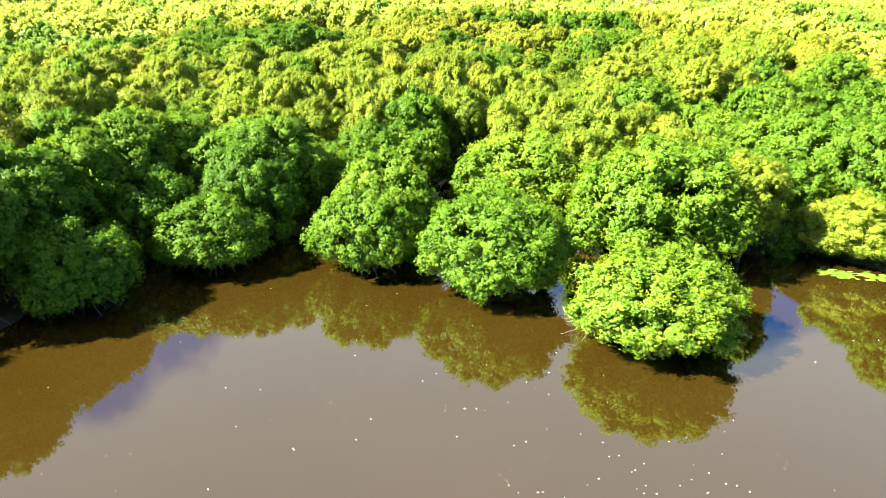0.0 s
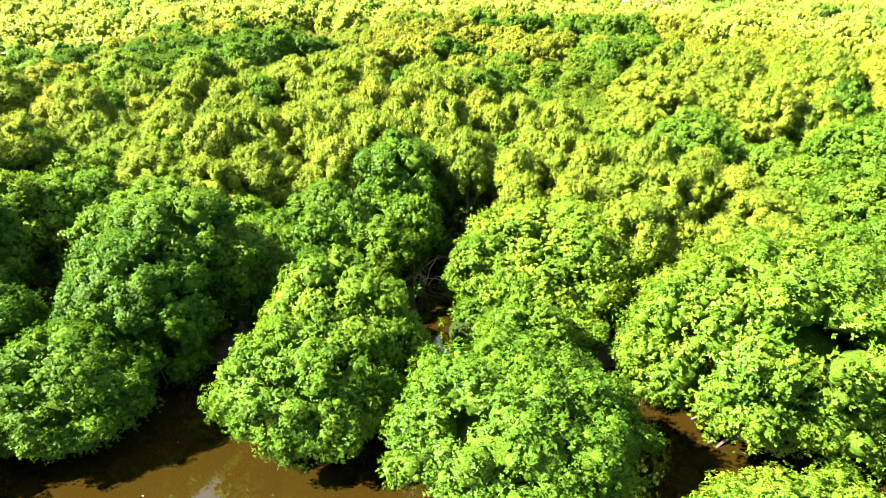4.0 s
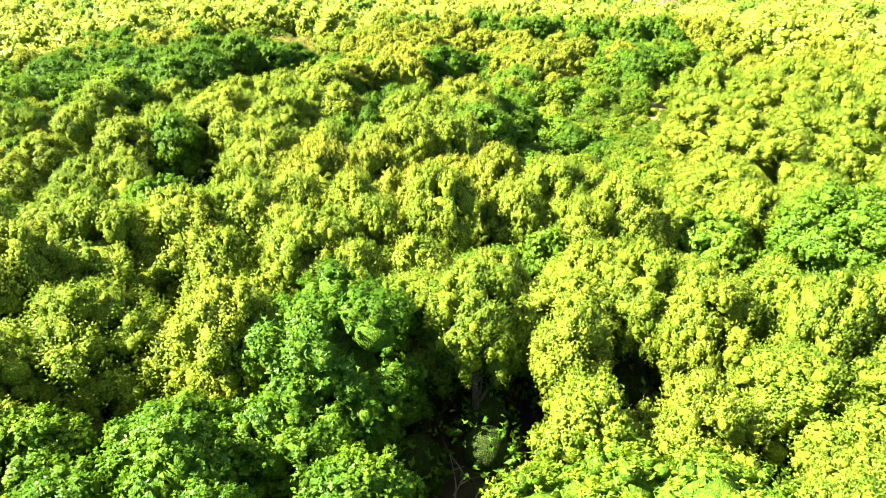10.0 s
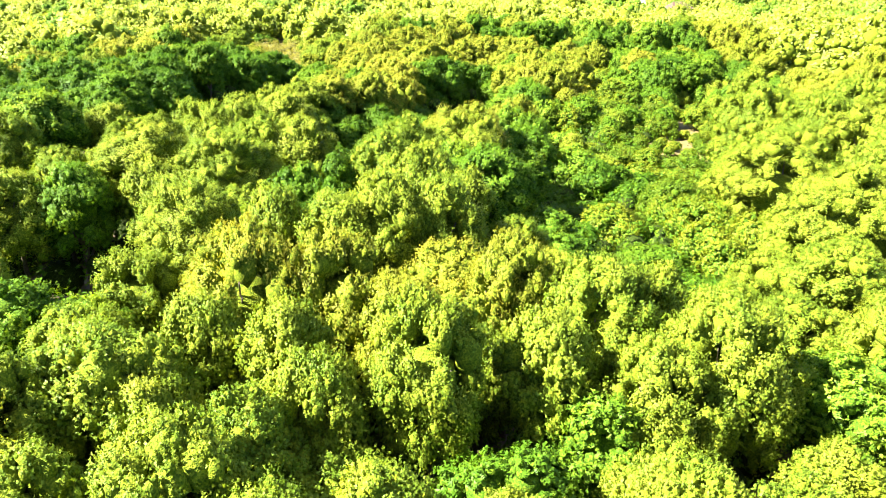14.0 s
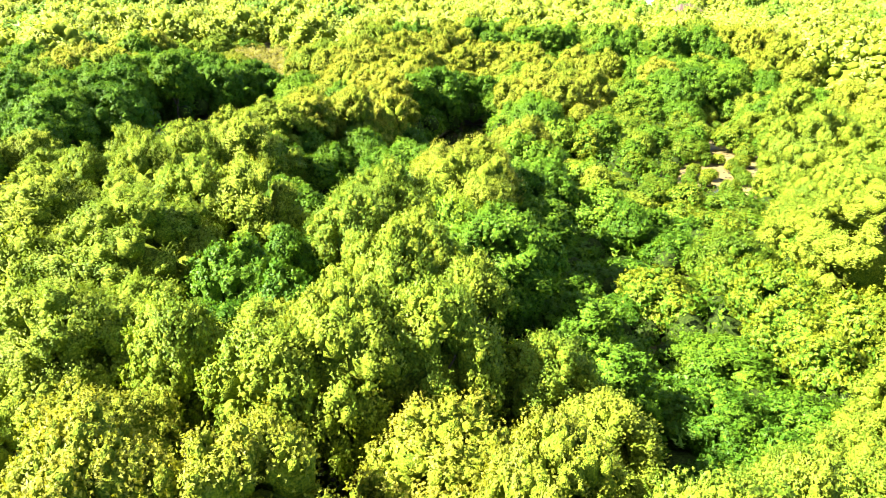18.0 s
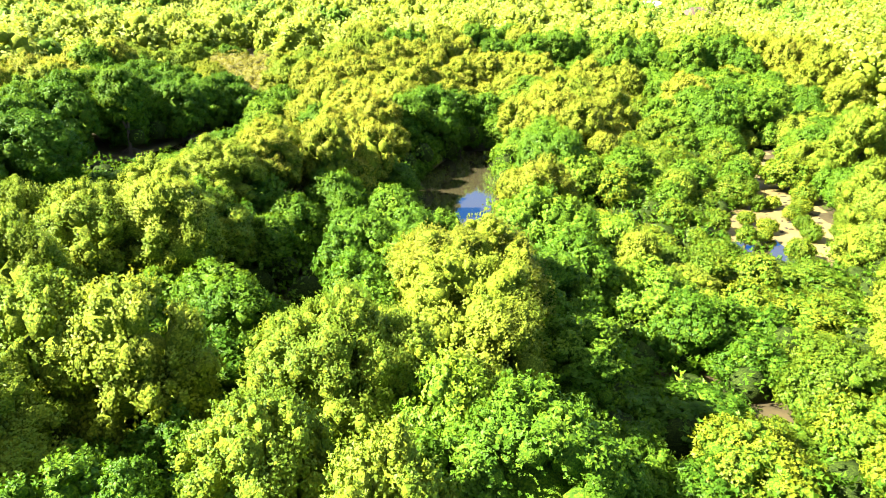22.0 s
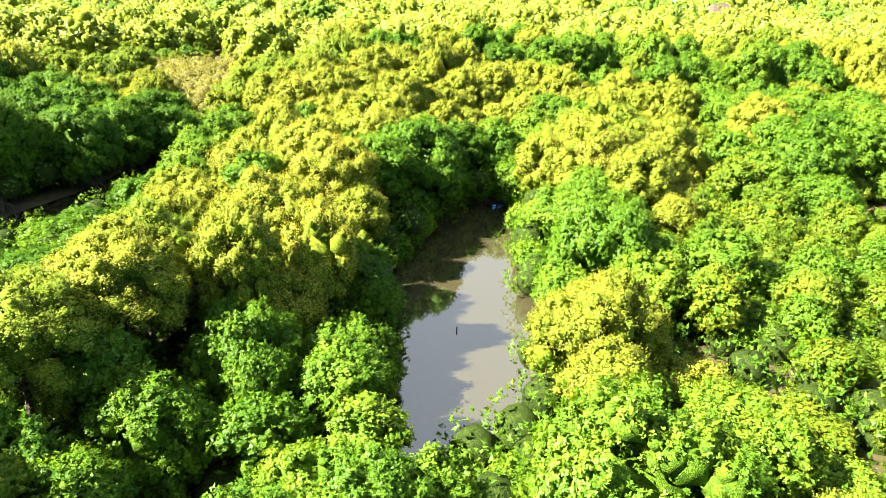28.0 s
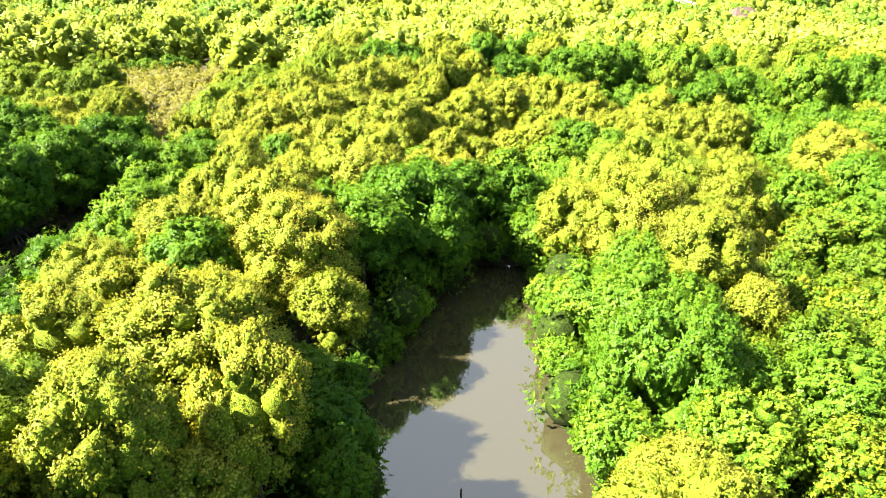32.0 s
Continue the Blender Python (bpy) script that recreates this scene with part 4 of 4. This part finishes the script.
dead_branches(-13.5, 124.5, 4, 9, 1.4)

post = tagged(new("mooring_stake"), "thin dark wooden stake standing in the pond", "stake")
post.location = (2.6, 93.9, 0)
bm = bmesh.new()
tube(bm, [(0, 0, -0.6), (0.01, 0.0, 0.1), (0.02, 0.01, 0.16)], (0.03, 0.028, 0.022), 7)
part("pole", bm_mesh("pole", bm, BARK), post)


def box(bm, lo, hi):
    v = [bm.verts.new((x, y, z)) for z in (lo[2], hi[2]) for y in (lo[1], hi[1]) for x in (lo[0], hi[0])]
    for f in ((0, 2, 3, 1), (4, 5, 7, 6), (0, 1, 5, 4), (2, 6, 7, 3), (0, 4, 6, 2), (1, 3, 7, 5)):
        bm.faces.new([v[i] for i in f])


def pavilion(x, y, w, d, eaves, ridge, turn, roof_material, name, label):
    """A small far building: posts, a wall and a hipped roof with an overhang."""
    base = tagged(new(name), label, "building")
    base.location, base.rotation_euler = (x, y, 0), (0, 0, radians(turn))
    bm = bmesh.new()
    box(bm, (-w / 2, -d / 2, 0), (w / 2, d / 2, eaves))
    part("wall", bm_mesh("wall", bm, PLASTER), base)
    bm = bmesh.new()
    e, o = eaves, 0.6
    low = [bm.verts.new(c) for c in ((-w / 2 - o, -d / 2 - o, e), (w / 2 + o, -d / 2 - o, e), (w / 2 + o, d / 2 + o, e), (-w / 2 - o, d / 2 + o, e))]
    top = [bm.verts.new(c) for c in ((-w / 4, 0, ridge), (w / 4, 0, ridge))]
    for f in ((low[0], low[1], top[1], top[0]), (low[2], low[3], top[0], top[1]), (low[1], low[2], top[1]), (low[3], low[0], top[0]), (low[3], low[2], low[1], low[0])):
        bm.faces.new(f)
    part("roof", bm_mesh("roof", bm, roof_material), base)
    for k in (-1, 0, 1):
        bm = bmesh.new()
        box(bm, (k * w / 3.2 - 0.5, -d / 2 - 0.06, 1.0), (k * w / 3.2 + 0.5, -d / 2 - 0.02, min(eaves - 0.4, 2.2)))
        part("window", bm_mesh("window", bm, ROOF), base)


pavilion(58, 214, 5.0, 4.0, 4.8, 6.4, 12, ROOF, "pavilion", "dark-roofed pavilion among far mangroves")
pavilion(64, 268, 9, 6, 4.2, 6.0, 20, PALE_ROOF, "shed", "pale metal-roofed shed beyond the woods")
pavilion(-158, 290, 22, 9, 4.0, 5.8, 4, PALE_ROOF, "shed", "grey metal-roofed shed beyond the woods")
